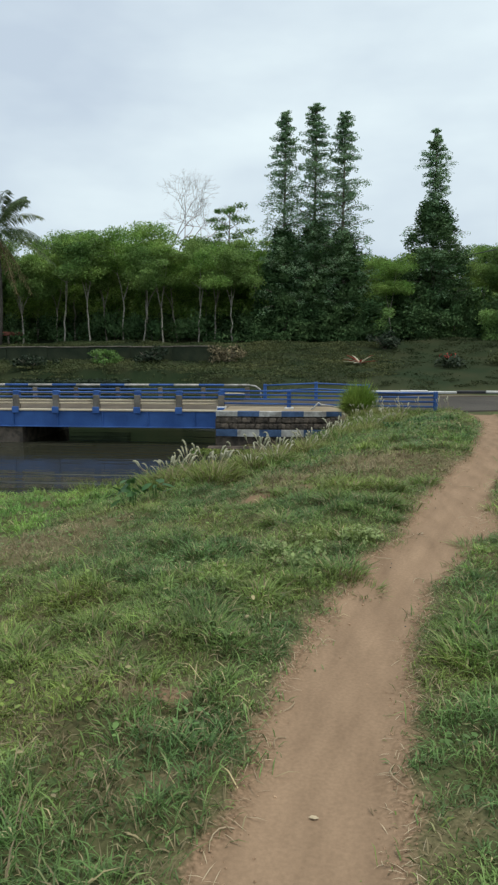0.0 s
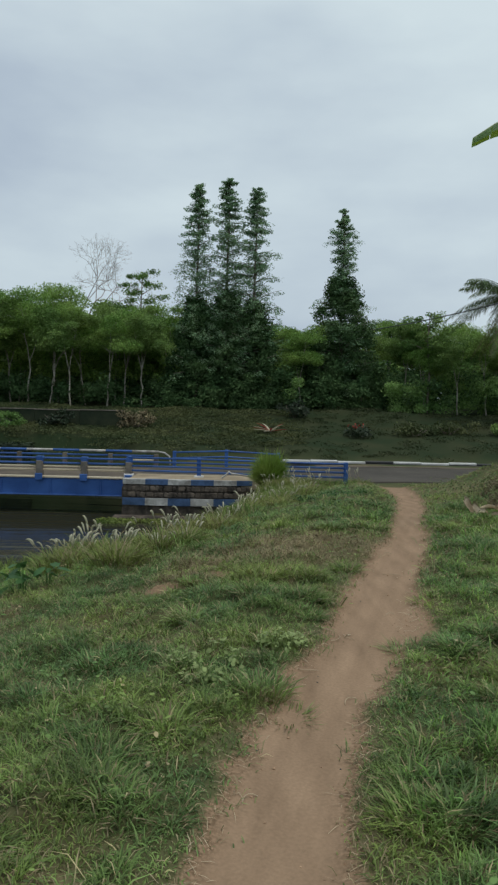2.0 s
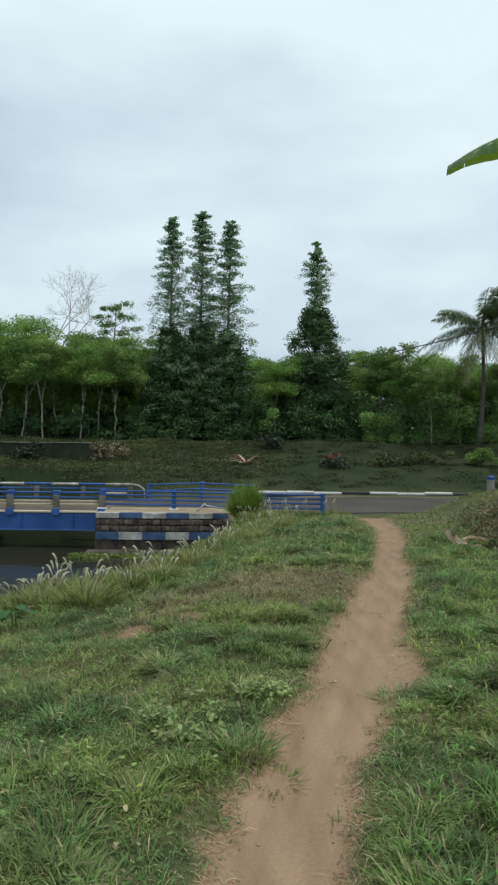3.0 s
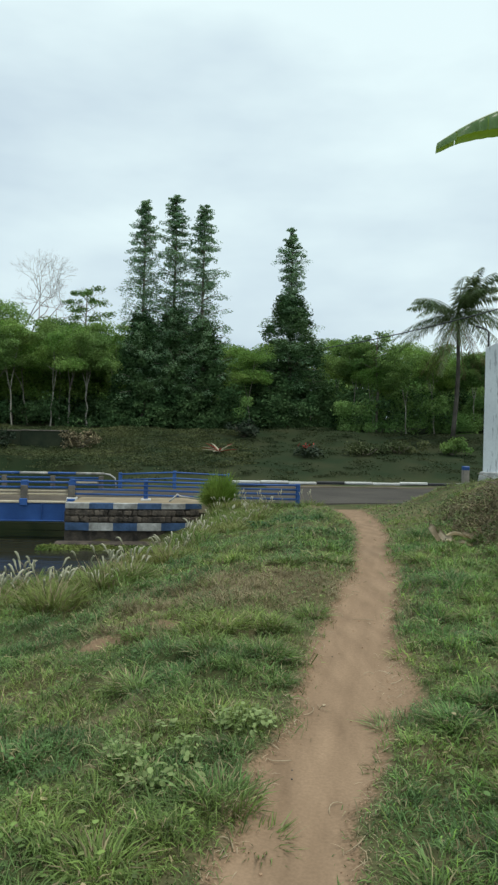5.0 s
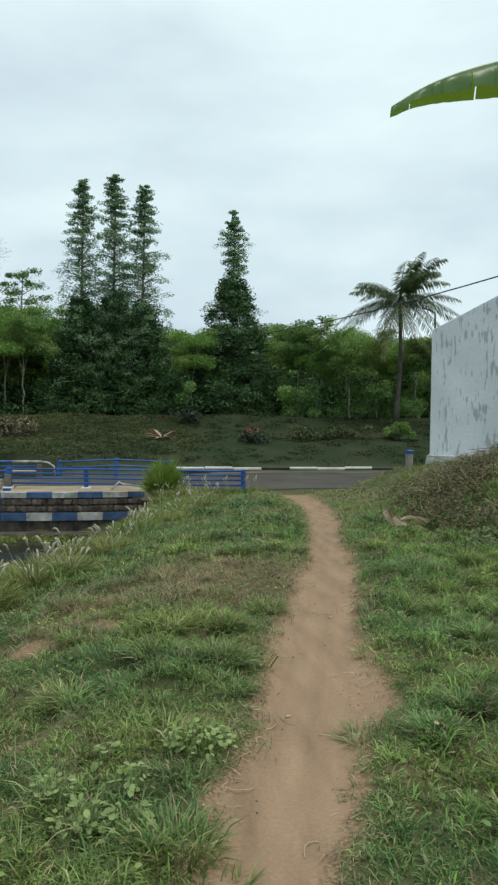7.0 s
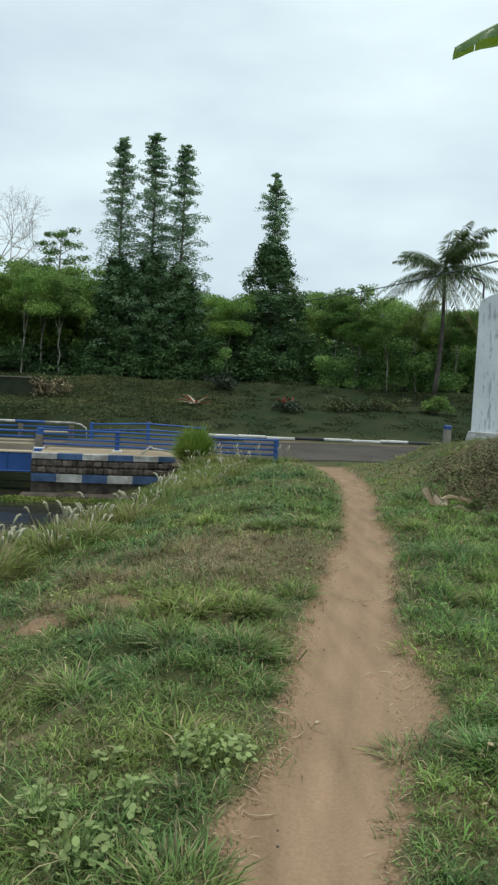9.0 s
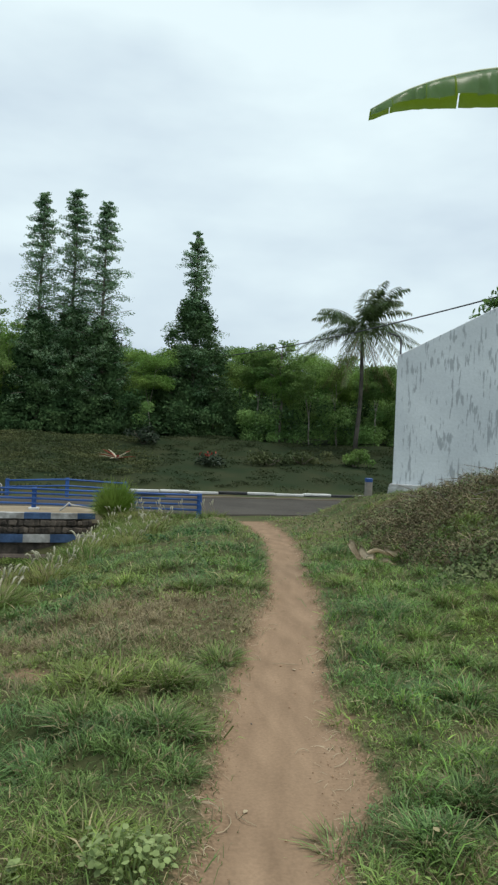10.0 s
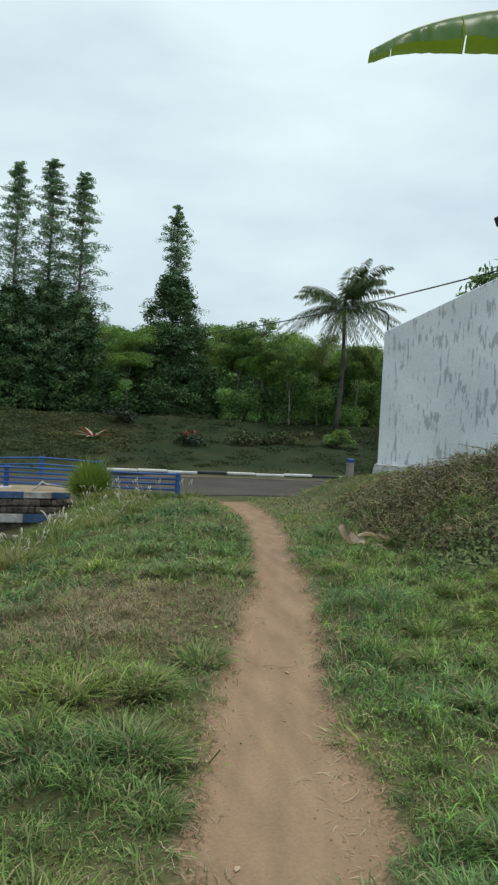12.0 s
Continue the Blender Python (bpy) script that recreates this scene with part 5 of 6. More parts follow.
# ---- the grass field ----
def lay_grass(name, label, rng, boxes, long, wide, material, want_dry, category="grass"):
    xs, ys = [], []
    for x0, x1, y0, y1, per in boxes:
        n = int((x1 - x0) * (y1 - y0) * per)
        xs.append(rng.uniform(x0, x1, n))
        ys.append(rng.uniform(y0, y1, n))
    x, y = np.concatenate(xs), np.concatenate(ys)
    # two blades in three grow from tufts and arch away from them
    n = len(x)
    root = rng.integers(0, n, max(1, n // 26))
    vig = rng.uniform(0, 1, len(root)) ** 1.3
    pick = rng.integers(0, len(root), n)
    tufted = rng.uniform(0, 1, n) < 0.55
    vigour = vig[pick]
    cx, cy = x[root][pick], y[root][pick]
    away = rng.uniform(0, 6.283, n)
    spread = long * 0.35 * np.sqrt(rng.uniform(0, 1, n)) * (0.6 + vigour)
    x = np.where(tufted, cx + np.cos(away) * spread, x)
    y = np.where(tufted, cy + np.sin(away) * spread, y)
    clump = np.where(tufted, 0.4 + 0.6 * vigour, 0.75 + 0.25 * wobble(x, y, 6.5, 3.0)) * (0.8 + 0.2 * tussock(x, y))
    dry = dryness(x, y)
    side = path_side(x, y)
    chance = clump * smooth(-0.05, 0.08, side + 0.05 * rng.normal(size=n))
    chance = chance * np.where(want_dry, np.clip(dry * 1.3, 0.03, 1), np.clip(1.1 - dry * 1.2, 0.08, 1))
    ok = (rng.uniform(0, 1, n) < chance) & (bank_distance(x, y) > -0.15) & (y < 24.6 + 0.3 * wobble(x, y, 2.0))
    ok &= ~((x > 6.4) & (y > 18.9)) & (rng.uniform(0, 1, n) > 0.85 * bare_earth(x, y))
    x, y, tufted, vigour, away = x[ok], y[ok], tufted[ok], vigour[ok], away[ok]
    n = len(x)
    a = np.where(tufted, away + rng.normal(size=n) * 0.5, rng.uniform(0, 6.283, n))
    grow = 0.55 + 0.15 * wobble(x, y, 1.4, 9.0) + 0.55 * tussock(x, y) + 0.2 * smooth(0.0, 0.5, path_side(x, y))
    h = long * rng.lognormal(0, 0.3, n) * np.clip(grow, 0.3, 2.0) * np.where(tufted, 0.75 + 0.75 * vigour, 0.8)
    lay = rng.uniform(0.3, 1.5, n)
    base = np.stack([x, y, height(x, y) - 0.004], 1)
    tip = base + np.stack([np.cos(a) * h * lay, np.sin(a) * h * lay, h * rng.uniform(0.1, 0.9, n)], 1)
    me = blade_mesh(name, base, tip, h * rng.uniform(0.1, 0.35, n), wide * rng.uniform(0.6, 1.5, n), rng)
    return single(name, me, material, label, category, kind="stuff")


def build_meadow():
    rng = np.random.default_rng(51)
    lay_grass("grass", "short trampled green meadow grass beside the path", rng,
              ((-1.6, 2.2, 1.6, 6.0, 18000), (-3.2, -1.6, 2.2, 6.0, 12000), (2.2, 3.2, 3.6, 6.0, 10000), (-3.2, 4.0, 6.0, 9.0, 10000)), 0.05, 0.0021, M_GRASS, False)
    lay_grass("dry_grass", "withered straw-coloured blades among the meadow grass", rng,
              ((-1.6, 2.2, 1.6, 6.0, 2300), (-3.2, -1.6, 2.2, 6.0, 1800), (-3.2, 4.0, 6.0, 9.0, 2600), (-1.0, 1.6, 7.0, 9.8, 5600), (-4, 7, 9.0, 13.0, 1500), (-4, 9, 13, 24, 420), (-9, -3.2, 3.5, 12, 500)), 0.055, 0.0021, M_DRY, True)
    lay_grass("grass", "green meadow grass stretching towards the road", rng, ((-3.4, 6.5, 9.0, 13.0, 3600), (-3, 8.5, 13, 18, 1900), (-3, 9.0, 18, 24.6, 1000), (-6, 7, -6, 1.3, 260)), 0.066, 0.004, M_GRASS, False)
    lay_grass("grass", "lush green grass sloping towards the canal", rng, ((-9, -3.2, 3.5, 12.6, 2400), (-30, -9, 6, 12, 60), (4.6, 9, 4.4, 9.5, 1100), (-9, -3.2, -4, 3.5, 200), (-3.4, -1.6, 8.5, 12.0, 2200)), 0.07, 0.0038, M_LUSH, False)
    lay_grass("grass", "fresh bright green grass growing beside the path", rng, ((1.1, 4.6, 4.4, 11.5, 2600), (0.5, 1.4, 2.0, 5.0, 2200), (2.4, 6.0, 11.5, 16.0, 500)), 0.06, 0.0026, M_LUSH, False)
    lay_grass("grass", "green meadow grass away from the path", rng, ((-4, 4.5, -4, 1.6, 1000), (2.2, 6.0, 1.6, 4.4, 1400), (-6, -1.6, -1.0, 2.2, 900)), 0.06, 0.003, M_GRASS, False)
    # single long blades standing out of the meadow
    lay_grass("grass", "scattered long coarse grass blades in the meadow", rng, ((-2.5, 3.0, 1.6, 8.0, 26), (-5, 6, 8, 14, 30)), 0.12, 0.0032, M_TALL, False)
    # small herb leaves near the ground
    n = 26000
    x, y = rng.uniform(-3.5, 6.5, n), rng.uniform(2.0, 14.0, n)
    ok = (path_side(x, y) > 0.12) & (wobble(x, y, 1.7, 4.0) > 0.15) & (bank_distance(x, y) > 0.3)
    x, y = x[ok], y[ok]
    n = len(x)
    base = np.stack([x, y, height(x, y) + rng.uniform(0.01, 0.06, n)], 1)
    way = np.stack([rng.normal(size=n), rng.normal(size=n), rng.uniform(-0.2, 0.5, n)], 1)
    me = poly_mesh("herbs", ovate(base, way, np.array([0, 0, 1.0]) + rng.normal(size=(n, 3)) * 0.35, rng.uniform(0.015, 0.04, n), 0.6))
    single("herbs", me, M_GRASS, "small creeping herb leaves between the grass", "herbs", kind="stuff")


build_meadow()


def tuft(name, label, category, rng, n, radius, tall, reach, wide, material, plumes=0, group="", dry=0.15):
    """A tuft of arching blades from one root, with seed plumes."""
    t = thing(name, label, category, group)
    for nm, count, mat in (("foliage", n, material), ("withered_foliage", int(n * dry), M_DRY)):
        if not count:
            continue
        a, r = rng.uniform(0, 6.283, count), radius * np.sqrt(rng.uniform(0, 1, count))
        base = np.stack([r * np.cos(a), r * np.sin(a), np.full(count, -0.02)], 1)
        h = tall * rng.uniform(0.45, 1.1, count)
        out = reach * rng.uniform(0.3, 1.1, count)
        a2 = a + rng.normal(size=count) * 0.6
        tip = base + np.stack([np.cos(a2) * out, np.sin(a2) * out, h * rng.uniform(0.55, 1.0, count)], 1)
        part_mesh(nm, blade_mesh(nm, base, tip, h * 0.22, wide * rng.uniform(0.6, 1.3, count), rng), mat, t)
    for k in range(plumes):
        a = rng.uniform(0, 6.283)
        out, h = reach * rng.uniform(0.4, 1.0), tall * rng.uniform(0.95, 1.35)
        s = Vector((math.cos(a) * out, math.sin(a) * out, h))
        lean = Vector((math.cos(a) * 0.05 + 0.02, math.sin(a) * 0.05, 0.1))
        nod = Vector((math.cos(a) * 0.03 + 0.015, math.sin(a) * 0.03, -0.035 * rng.uniform(0, 1.3)))
        bm = bmesh.new()
        tube(bm, [(0, 0, 0), tuple(s * 0.55 + Vector((0, 0, 0.05))), tuple(s)], 0.0022, 4)
        part("stalk", bm, M_STRAW, t)
        bm = bmesh.new()
        tube(bm, [s, s + lean * 0.35, s + lean * 0.75, s + lean + nod * 0.4, s + lean + nod], [0.003, 0.01, 0.0125, 0.01, 0.002], 6)
        part("plume", bm, M_PLUME, t, "white feathery seed plume", flat=False)
    return t


def build_bank_tufts():
    rng = np.random.default_rng(61)
    kinds = [tuft("fountain_grass", "tall fountain grass tuft with white seed plumes on the bank", "grass tuft", rng, 230, 0.22, 0.28, 0.28, 0.005, M_TALL, (1, 4, 2, 3)[k], "bank grass tufts", 0.25) for k in range(4)]
    line_y, line_x = (10.6, 12, 13.5, 15.5, 18, 21, 23.6), (-2.6, -2.0, -1.5, -0.95, -0.3, 0.15, 0.3)
    k = 0
    for i in range(130):
        y = rng.uniform(9.4, 23.8) if i % 3 else rng.uniform(8.5, 12.5)
        x = float(np.interp(y, line_y, line_x)) + (rng.uniform(-0.6, 1.5) if i % 3 else rng.uniform(0.0, 1.7))
        s = rng.uniform(0.6, 1.15)
        if bank_distance(np.array([x]), np.array([y]))[0] < 0.1:
            continue
        m = Matrix.Translation((x, y, ground_z(x, y) - 0.01)) @ Matrix.Rotation(rng.uniform(0, 6.28), 4, "Z") @ Matrix.Diagonal((s, s, s, 1))
        if k < 4:
            kinds[k].matrix_basis = m
        else:
            copy_thing(kinds[k % 4], Matrix()).matrix_basis = m
        k += 1
    for x, y in ((1.6, 23.2), (2.2, 23.0), (2.9, 23.6), (1.1, 23.4), (3.1, 23.2)):
        copy_thing(kinds[3], Matrix()).matrix_basis = Matrix.Translation((x, y, ground_z(x, y) - 0.01)) @ Matrix.Diagonal((1.0, 1.0, 1.25, 1))
    # thick growth between the tufts, down to the water
    n = 60000
    y = rng.uniform(10.2, 24.6, n)
    x = np.interp(y, line_y, line_x) + rng.uniform(-1.4, 1.1, n)
    ok = (bank_distance(x, y) > -0.05) & (rng.uniform(0, 1, n) < 0.55 + 0.45 * wobble(x, y, 2.0, 5.0))
    x, y = x[ok], y[ok]
    n = len(x)
    base = np.stack([x, y, height(x, y) - 0.01], 1)
    h = rng.uniform(0.1, 0.32, n)
    a = rng.uniform(0, 6.283, n)
    tip = base + np.stack([np.cos(a) * h * 0.55, np.sin(a) * h * 0.55, h * rng.uniform(0.6, 1.0, n)], 1)
    single("bank_growth", blade_mesh("bank_growth", base, tip, h * 0.15, np.full(n, 0.0045), rng), M_TALL, "thick yellowish green grass along the canal bank", "grass", kind="stuff")
    # round bush of grass at the end of the wing wall
    x, y = 0.3, 23.9
    b = thing("grass_bush", "dense round bush of bright green grass beside the railing", "bush", at=(x, y, ground_z(x, y)))
    n = 5200
    d = unit(rng, n)
    d[:, 2] = np.abs(d[:, 2])
    root = np.stack([d[:, 0] * 0.28, d[:, 1] * 0.28, np.full(n, -0.02) + 0.3 * rng.uniform(0, 1, n)], 1)
    tip = np.stack([d[:, 0] * 0.74, d[:, 1] * 0.74, 0.12 + 0.92 * d[:, 2]], 1) * (rng.uniform(0.55, 1.1, n) + 0.35 * (value_noise(d[:, 0] * 3, d[:, 1] * 3 + d[:, 2], 1.0, 3.0) - 0.4))[:, None] + rng.normal(size=(n, 3)) * 0.07
    part_mesh("foliage", blade_mesh("foliage", root, tip, np.full(n, 0.05), np.full(n, 0.008), rng), M_BUSH, b)


build_bank_tufts()


# ---- plants and litter close to the path ----
def build_near_plants():
    rng = np.random.default_rng(71)
    weed = "low broad-leaved pale green weed beside the path"
    for x, y, r, n, s in ((0.1, 5.12, 0.14, 170, 0.027), (0.02, 5.25, 0.1, 80, 0.026), (-0.31, 5.1, 0.07, 26, 0.034), (-0.48, 4.8, 0.08, 34, 0.032), (-0.18, 4.85, 0.08, 40, 0.028), (-0.36, 4.62, 0.12, 80, 0.028),
                          (-0.2, 4.58, 0.1, 60, 0.027)):
        leafy_plant("weed", weed, "weed", x, y, r, 0.11, n, s, M_WEED, rng, 0.75, "pale weeds")
    leafy_plant("broad_leaf_plant", "upright dark green broad-leaved plant in the grass", "plant", -2.4, 7.9, 0.16, 0.34, 16, 0.17, M_DARKWEED, rng, 0.55)
    leafy_plant("broad_leaf_plant", "upright dark green broad-leaved plant in the grass", "plant", -2.2, 8.1, 0.1, 0.26, 9, 0.14, M_DARKWEED, rng, 0.55)
    for x, y, r in ((1.9, 14.8, 0.35), (1.5, 15.6, 0.3), (1.3, 12.4, 0.3), (0.9, 15.2, 0.3)):
        leafy_plant("creeper", "low creeping green plant in the meadow", "plant", x, y, r, 0.12, 120, 0.06, M_DARKWEED, rng, 0.6, "creepers")
    big = "coarse green grass tuft at the edge of the path"
    for x, y, n, rad, h, re in ((0.86, 5.22, 190, 0.07, 0.11, 0.16), (-0.04, 4.45, 330, 0.13, 0.17, 0.16), (0.1, 4.22, 160, 0.08, 0.12, 0.14), (0.72, 4.75, 80, 0.05, 0.09, 0.1), (0.95, 5.72, 60, 0.06, 0.05, 0.1),
                                 (0.34, 6.1, 170, 0.1, 0.12, 0.14), (1.28, 6.35, 150, 0.1, 0.13, 0.16), (0.62, 7.1, 120, 0.1, 0.1, 0.12), (0.42, 2.6, 170, 0.09, 0.13, 0.15), (0.5, 3.3, 170, 0.09, 0.13, 0.15),
                                 (1.5, 5.0, 120, 0.1, 0.12, 0.14), (-0.55, 3.3, 150, 0.1, 0.12, 0.14)):
        t = tuft("grass_tuft", big if h > 0.1 else "small flattened grass tuft on the bare path", "grass tuft", rng, n, rad, h, re, 0.003, M_GRASS if (x, y) != (0.86, 5.22) else M_WEED, 0, "path tufts", 0.3)
        place(t, x, y)
    # tufts standing out of the meadow
    kinds = [tuft("grass_tuft", "bushy green grass tuft in the meadow", "grass tuft", rng, 150 + 45 * k, 0.06 + 0.015 * k, 0.09 + 0.014 * k, 0.12 + 0.016 * k, 0.0027, M_GRASS, 0, "meadow tufts", 0.18) for k in range(5)]
    k = 0
    for _ in range(170):
        y = rng.uniform(2.6, 12.0)
        c, w = float(np.interp(y, PATH_Y, PATH_X)), float(np.interp(y, PATH_Y, PATH_W))
        x = c + rng.choice((-1, 1)) * (w / 2 + 0.12 + abs(rng.normal()) * 1.1)
        if abs(x) > 3.5 or bank_distance(np.array([x]), np.array([y]))[0] < 0.4 or float(dryness(np.array([x]), np.array([y]))[0]) > 0.5:
            continue
        sc = rng.uniform(0.7, 1.25)
        m = Matrix.Translation((x, y, ground_z(x, y) - 0.01)) @ Matrix.Rotation(rng.uniform(0, 6.28), 4, "Z") @ Matrix.Diagonal((sc, sc, sc * rng.uniform(0.7, 1.1), 1))
        if k < 5:
            kinds[k].matrix_basis = m
        else:
            copy_thing(kinds[k % 5], Matrix()).matrix_basis = m
        k += 1
    # straw lying on the path
    for k in range(26):
        y = rng.uniform(1.9, 9.0)
        x = float(np.interp(y, PATH_Y, PATH_X)) + rng.choice((-1, 1)) * float(np.interp(y, PATH_Y, PATH_W)) * rng.uniform(0.25, 0.55)
        if k < 6:
            x, y = ((0.42, 5.35), (0.46, 5.5), (1.09, 7.35), (-0.33, 2.05), (0.4, 5.25), (1.02, 7.42))[k]
        L, a = rng.uniform(0.05, 0.17), rng.uniform(0, 6.283)
        pts = []
        for u in range(6):
            t = u / 5
            px, py = x + math.cos(a + t * 0.9) * L * t, y + math.sin(a + t * 0.9) * L * t
            pts.append((px - x, py - y, ground_z(px, py) - ground_z(x, y) + 0.004 + 0.012 * math.sin(t * 3.14)))
        s = thing("straw", "dry bent straw lying on the bare earth", "straw", "loose straws", at=(x, y, ground_z(x, y)))
        part("stalk", tube(bmesh.new(), pts, [0.0022] * 5 + [0.001], 4), M_STRAW, s)
    for k in range(34):
        y = rng.uniform(1.9, 8.0)
        x = float(np.interp(y, PATH_Y, PATH_X)) + float(np.interp(y, PATH_Y, PATH_W)) * rng.uniform(-0.5, 0.5)
        if k < 3:
            x, y = ((0.29, 4.76), (0.28, 4.68), (0.33, 2.85))[k]
        r = rng.uniform(0.004, 0.008)
        bm = bmesh.new()
        bmesh.ops.create_icosphere(bm, subdivisions=1, radius=r)
        for v in bm.verts:
            v.co *= rng.uniform(0.7, 1.25)
            v.co.z *= 0.7
        o = single("pebble", to_mesh("pebble", bm), M_BLACK if k < 8 else M_CRUMB, "small dark clod on the path" if k < 8 else "small brown pebble on the path", "pebble", "path pebbles")
        o.location = (x, y, ground_z(x, y) + r * 0.35)
    n = 2600
    y = rng.uniform(1.6, 12.0, n)
    x = np.interp(y, PATH_Y, PATH_X) + np.interp(y, PATH_Y, PATH_W) * 0.5 * rng.choice((-1, 1), n) * rng.normal(1.0, 0.16, n)
    r = rng.uniform(0.0015, 0.0055, n)
    c = np.stack([x, y, height(x, y) + r * 0.3], 1)
    v = np.array([[1, 0, 0], [0, 1, 0], [-1, 0, 0], [0, -1, 0], [0, 0, 0.8]], float)
    tri = np.array([[0, 1, 4], [1, 2, 4], [2, 3, 4], [3, 0, 4]])
    shape = v[None] * (r[:, None, None] * rng.uniform(0.6, 1.4, (n, 5, 1)))
    single("crumbs", poly_mesh("crumbs", (c[:, None] + shape)[:, tri].reshape(-1, 3, 3)), M_CRUMB, "loose earth crumbs along the edges of the path", "crumbs", kind="stuff")
    n = 1500
    y = rng.uniform(1.6, 14.0, n)
    x = np.interp(y, PATH_Y, PATH_X) + np.interp(y, PATH_Y, PATH_W) * 0.5 * rng.choice((-1, 1), n) * rng.normal(1.06, 0.16, n)
    a, L = rng.uniform(0, 6.283, n), rng.uniform(0.02, 0.08, n)
    base = np.stack([x, y, height(x, y) + 0.002], 1)
    x2, y2 = x + np.cos(a) * L, y + np.sin(a) * L
    tip = np.stack([x2, y2, height(x2, y2) + rng.uniform(0.001, 0.012, n)], 1)
    single("chaff", blade_mesh("chaff", base, tip, np.full(n, 0.004), np.full(n, 0.0013), rng), M_STRAW, "dry chaff and broken straw along the path", "chaff", kind="stuff")
    for k, (x, y) in enumerate(((-0.11, 2.15), (0.55, 5.5), (1.2, 7.2))):
        me = poly_mesh("leaf", ovate(np.zeros((1, 3)), np.array([[math.cos(k), math.sin(k), 0.1]]), np.array([[0.1, 0, 1.0]]), np.array([0.035]), 0.5))
        single("fallen_leaf", me, M_STRAW, "curled dry leaf lying on the path", "leaf", "fallen leaves").location = (x, y, ground_z(x, y) + 0.006)


build_near_plants()


def build_brush():
    rng = np.random.default_rng(81)
    # cut brush heaped before the house
    n = 220000
    x, y = rng.uniform(3.2, 10.5, n), rng.uniform(8.8, 17.4, n)
    ok = (x > 3.55 + 0.25 * np.maximum(0, y - 12.0) + 0.3 * wobble(x, y, 1.7)) & (y > 9.4 + 0.35 * wobble(x, y, 1.3)) & (y < 16.6 + 0.5 * wobble(x, y, 1.1, 3.0))
    lump = smooth(0.3, 0.75, 0.55 * value_noise(x, y, 1.7, 6.0) + 0.45 * value_noise(x, y, 4.5, 7.0))
    ok &= rng.uniform(0, 1, n) < 0.25 + 0.75 * lump
    x, y, lump = x[ok], y[ok], lump[ok]
    n = len(x)
    base = np.stack([x, y, height(x, y) + (0.04 + 0.24 * lump) * rng.uniform(0, 1, n) ** 0.8], 1)
    me = poly_mesh("brush", leaves(base, 0.055, rng, 0.1, 0.25))
    single("brush_heap", me, M_LITTER, "heap of cut dry brown brush before the white building", "brush", kind="stuff")
    # pale and dark withered stems tangled over the heap
    n = 6000
    x, y = rng.uniform(3.5, 10, n), rng.uniform(9.6, 16.8, n)
    ok = x > 3.8 + 0.25 * np.maximum(0, y - 12.0) + 0.4 * wobble(x, y, 1.7)
    x, y = x[ok], y[ok]
    n = len(x)
    lump = smooth(0.3, 0.75, 0.55 * value_noise(x, y, 1.7, 6.0) + 0.45 * value_noise(x, y, 4.5, 7.0))
    base = np.stack([x, y, height(x, y) + 0.03 + 0.23 * lump], 1)
    a, reach = rng.uniform(0, 6.283, n), rng.uniform(0.12, 0.5, n)
    tip = base + np.stack([np.cos(a) * reach, np.sin(a) * reach, rng.uniform(-0.15, 0.12, n)], 1)
    me = blade_mesh("stems", base, tip, reach * rng.uniform(0.0, 0.3, n), rng.uniform(0.002, 0.005, n), rng)
    single("withered_stems", me, M_LITTER, "withered stems tangled over the brush heap", "stems", kind="stuff")
    # dark broad vine leaves along the foot of the heap
    n = 2400
    x, y = rng.uniform(3.15, 6.0, n), rng.normal(9.5, 0.32, n)
    ok = value_noise(x, y, 2.2, 3.0) > 0.42
    x, y = x[ok], y[ok]
    n = len(x)
    base = np.stack([x, y, height(x, y) + rng.uniform(0.03, 0.24, n)], 1)
    me = poly_mesh("vine", ovate(base, np.stack([rng.normal(size=n), rng.normal(size=n) - 0.5, rng.uniform(-0.9, 0.1, n)], 1), np.array([0, -0.6, 1.0]) + rng.normal(size=(n, 3)) * 0.3, rng.uniform(0.03, 0.06, n), 0.5))
    single("vine", me, M_BRUSHGREEN, "dark broad-leaved vine at the foot of the brush heap", "vine", kind="stuff")
    n = 14000
    x = rng.uniform(3.4, 9.5, n)
    y = np.where(rng.uniform(0, 1, n) < 0.4, rng.normal(10.0, 0.6, n), rng.uniform(10.5, 16.5, n))
    ok = (x > 3.5 + 0.5 * wobble(x, y, 1.7)) & (x < 11) & (y > 9.2 + 0.5 * wobble(x, y, 1.3, 4.0)) & (y < 18.6)
    x, y = x[ok], y[ok]
    n = len(x)
    base = np.stack([x, y, height(x, y) + rng.uniform(0.02, 0.3, n)], 1)
    me = poly_mesh("creepers", ovate(base, np.stack([rng.normal(size=n), rng.normal(size=n), rng.uniform(-0.9, 0.3, n)], 1), np.array([0, -0.4, 1.0]) + rng.normal(size=(n, 3)) * 0.4,
                                     rng.uniform(0.02, 0.06, n), 0.45))
    single("creepers", me, M_BRUSHGREEN, "dull green creepers growing over the brush heap", "creepers", kind="stuff")
    bm = bmesh.new()
    for k in range(170):
        x, y = rng.normal(6.2, 1.5), rng.normal(13.0, 1.7)
        if x < 4.4 or y > 19 or y < 10.6:
            continue
        a, L = rng.uniform(0, 6.283), rng.uniform(0.25, 0.8)
        z = ground_z(x, y) + rng.uniform(0.02, 0.14)
        e = (x + math.cos(a) * L, y + math.sin(a) * L, z + rng.uniform(-0.08, 0.22))
        tube(bm, [(x, y, z), ((x + e[0]) / 2, (y + e[1]) / 2, (z + e[2]) / 2 + 0.05), e], [0.007, 0.006, 0.003], 4, False)
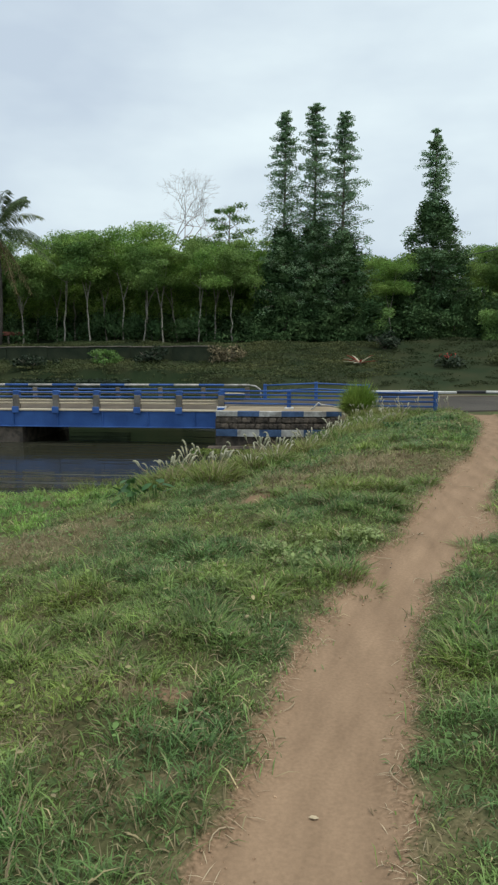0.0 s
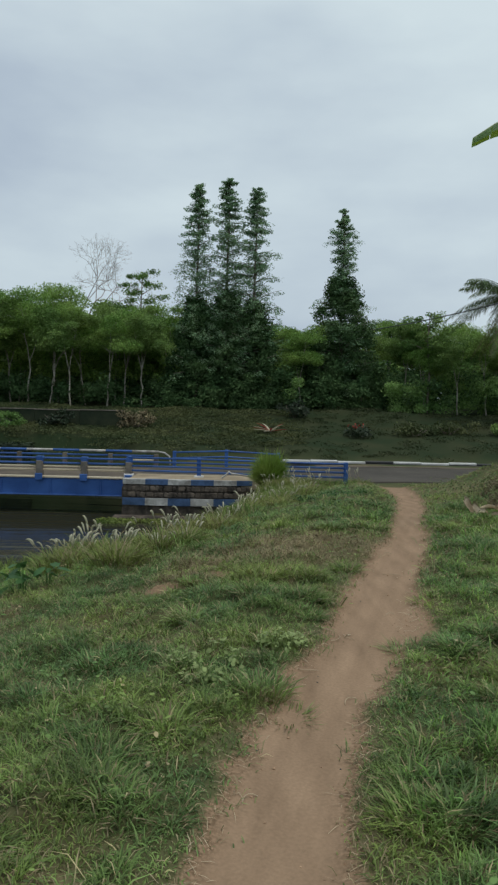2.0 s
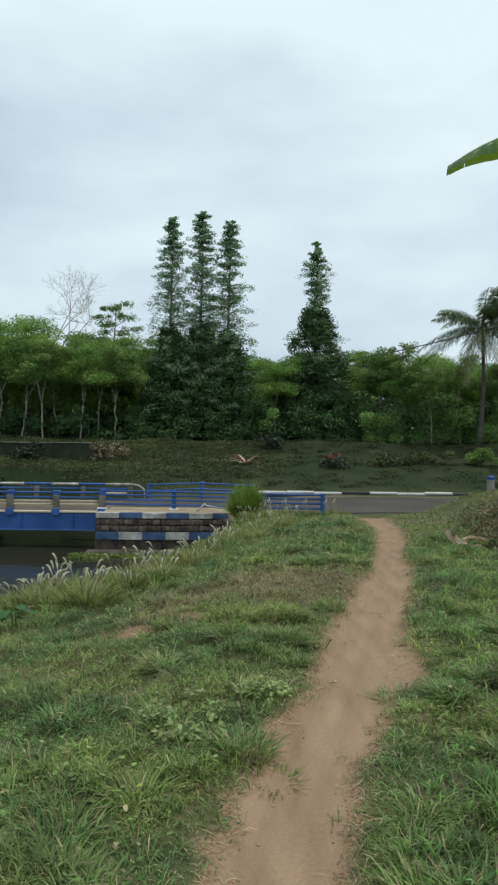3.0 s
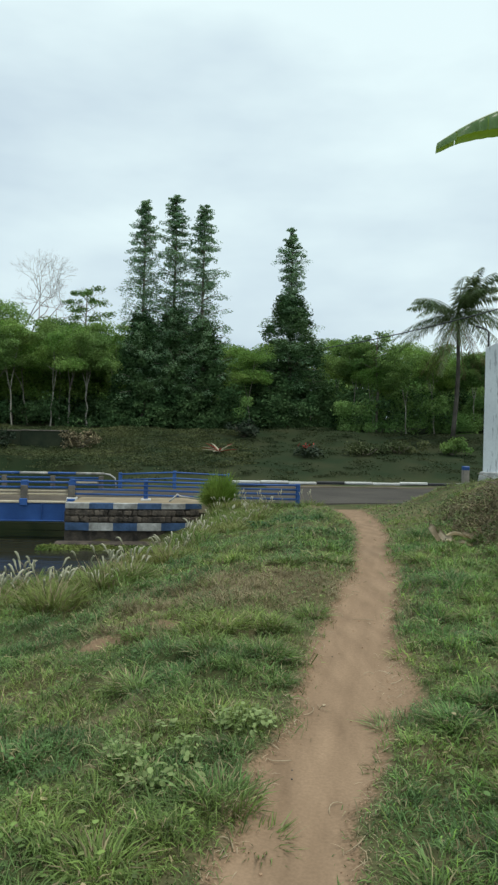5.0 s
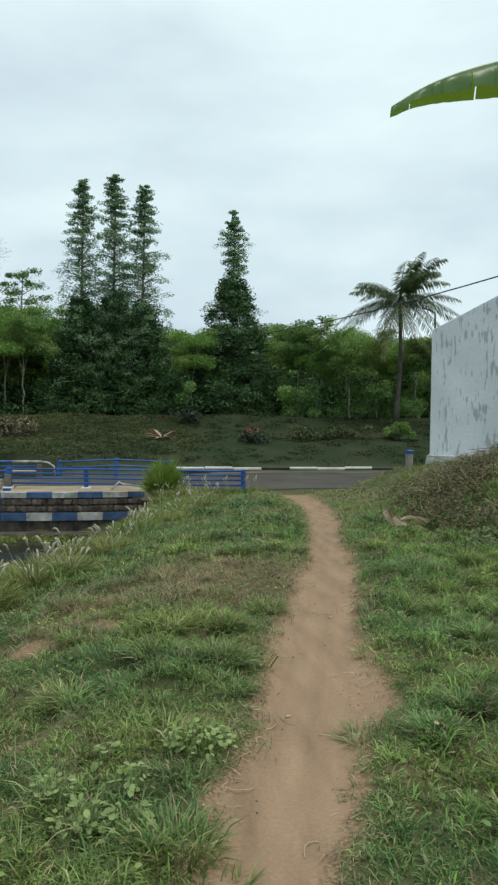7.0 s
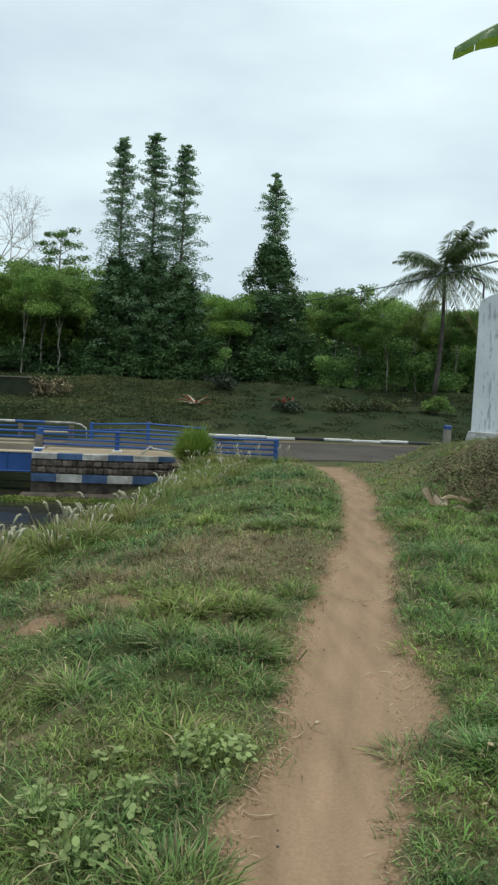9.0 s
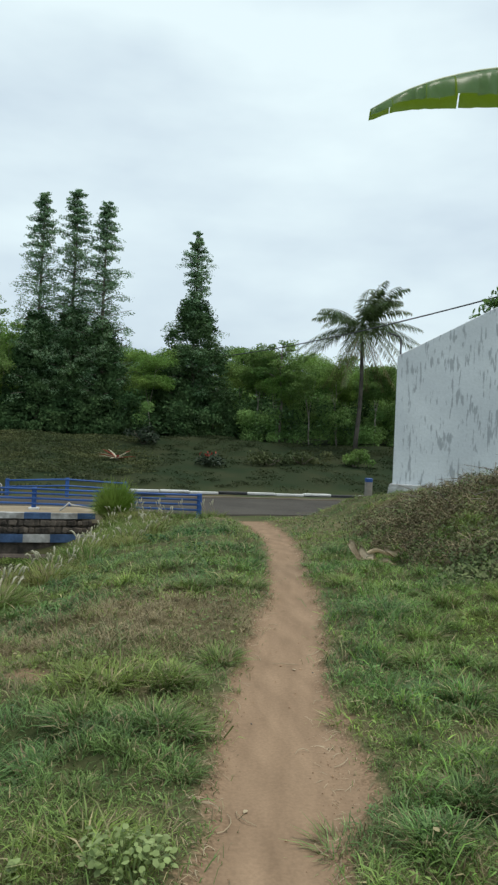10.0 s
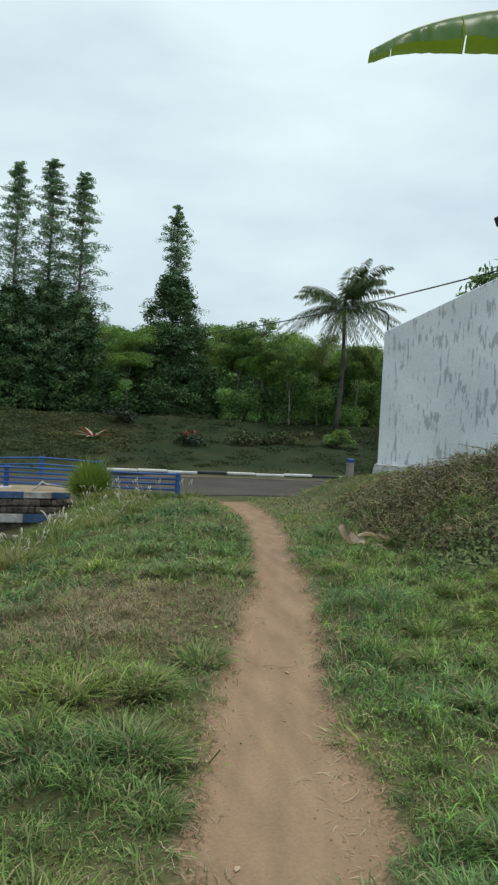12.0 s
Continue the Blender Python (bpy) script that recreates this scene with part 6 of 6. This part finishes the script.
    single("brush_twigs", to_mesh("brush_twigs", bm), M_BARK, "dry twigs sticking out of the brush heap", "twigs", kind="stuff")
    # dry banana husks
    for k, (x, y, a, L, w, rise) in enumerate(((2.95, 11.1, -0.9, 0.22, 0.05, 0.2), (3.02, 10.95, -0.9, 0.2, 0.05, 0.09), (3.42, 11.0, 0.15, 0.3, 0.05, 0.05), (3.58, 11.05, 0.3, 0.2, 0.05, 0.08),
                                               (3.3, 11.3, 2.6, 0.35, 0.022, 0.04), (3.28, 10.9, -0.35, 0.25, 0.025, 0.02), (3.17, 11.0, 0.5, 0.16, 0.03, 0.03))):
        h = thing("dry_husk", "curled pale brown dry banana husk on the grass", "husk", "banana husks", at=(x, y, ground_z(x, y) + 0.04))
        bm = bmesh.new()
        rows = []
        for u in range(11):
            t = u / 10
            c = Vector((math.cos(a + 0.6 * t) * L * (t - 0.5), math.sin(a + 0.6 * t) * L * (t - 0.5), rise * (1 - t) + 0.02 * math.sin(7 * t + k)))
            sd = Vector((-math.sin(a), math.cos(a), 0.7)).normalized()
            half = w * (0.2 + math.sin(math.pi * (0.12 + 0.8 * t)) ** 0.7) * rng.uniform(0.75, 1.15)
            rows.append([bm.verts.new(c + sd * half * q + Vector((0, 0, 0.04 * q * q + 0.006 * math.sin(9 * q + 5 * t)))) for q in (-1, -0.6, -0.2, 0.2, 0.6, 1)])
        for r, s in zip(rows, rows[1:]):
            for j in range(5):
                bm.faces.new((r[j], s[j], s[j + 1], r[j + 1]))
        bmesh.ops.solidify(bm, geom=list(bm.faces), thickness=0.006)
        part("shell", bm, M_HUSK, h, flat=False)
    # water weeds below the wing wall
    c = np.stack([rng.uniform(-5.2, -1.4, 60), rng.uniform(24.3, 25.0, 60), np.full(60, WATER_Z + 0.03)], 1)
    me = poly_mesh("water_weeds", leaves(clumps(c, 0.25, 60, rng, 0.3), 0.09, rng, 0.0))
    single("water_weeds", me, M_TALL, "green water weeds along the foot of the abutment", "water weeds", kind="stuff")


build_brush()
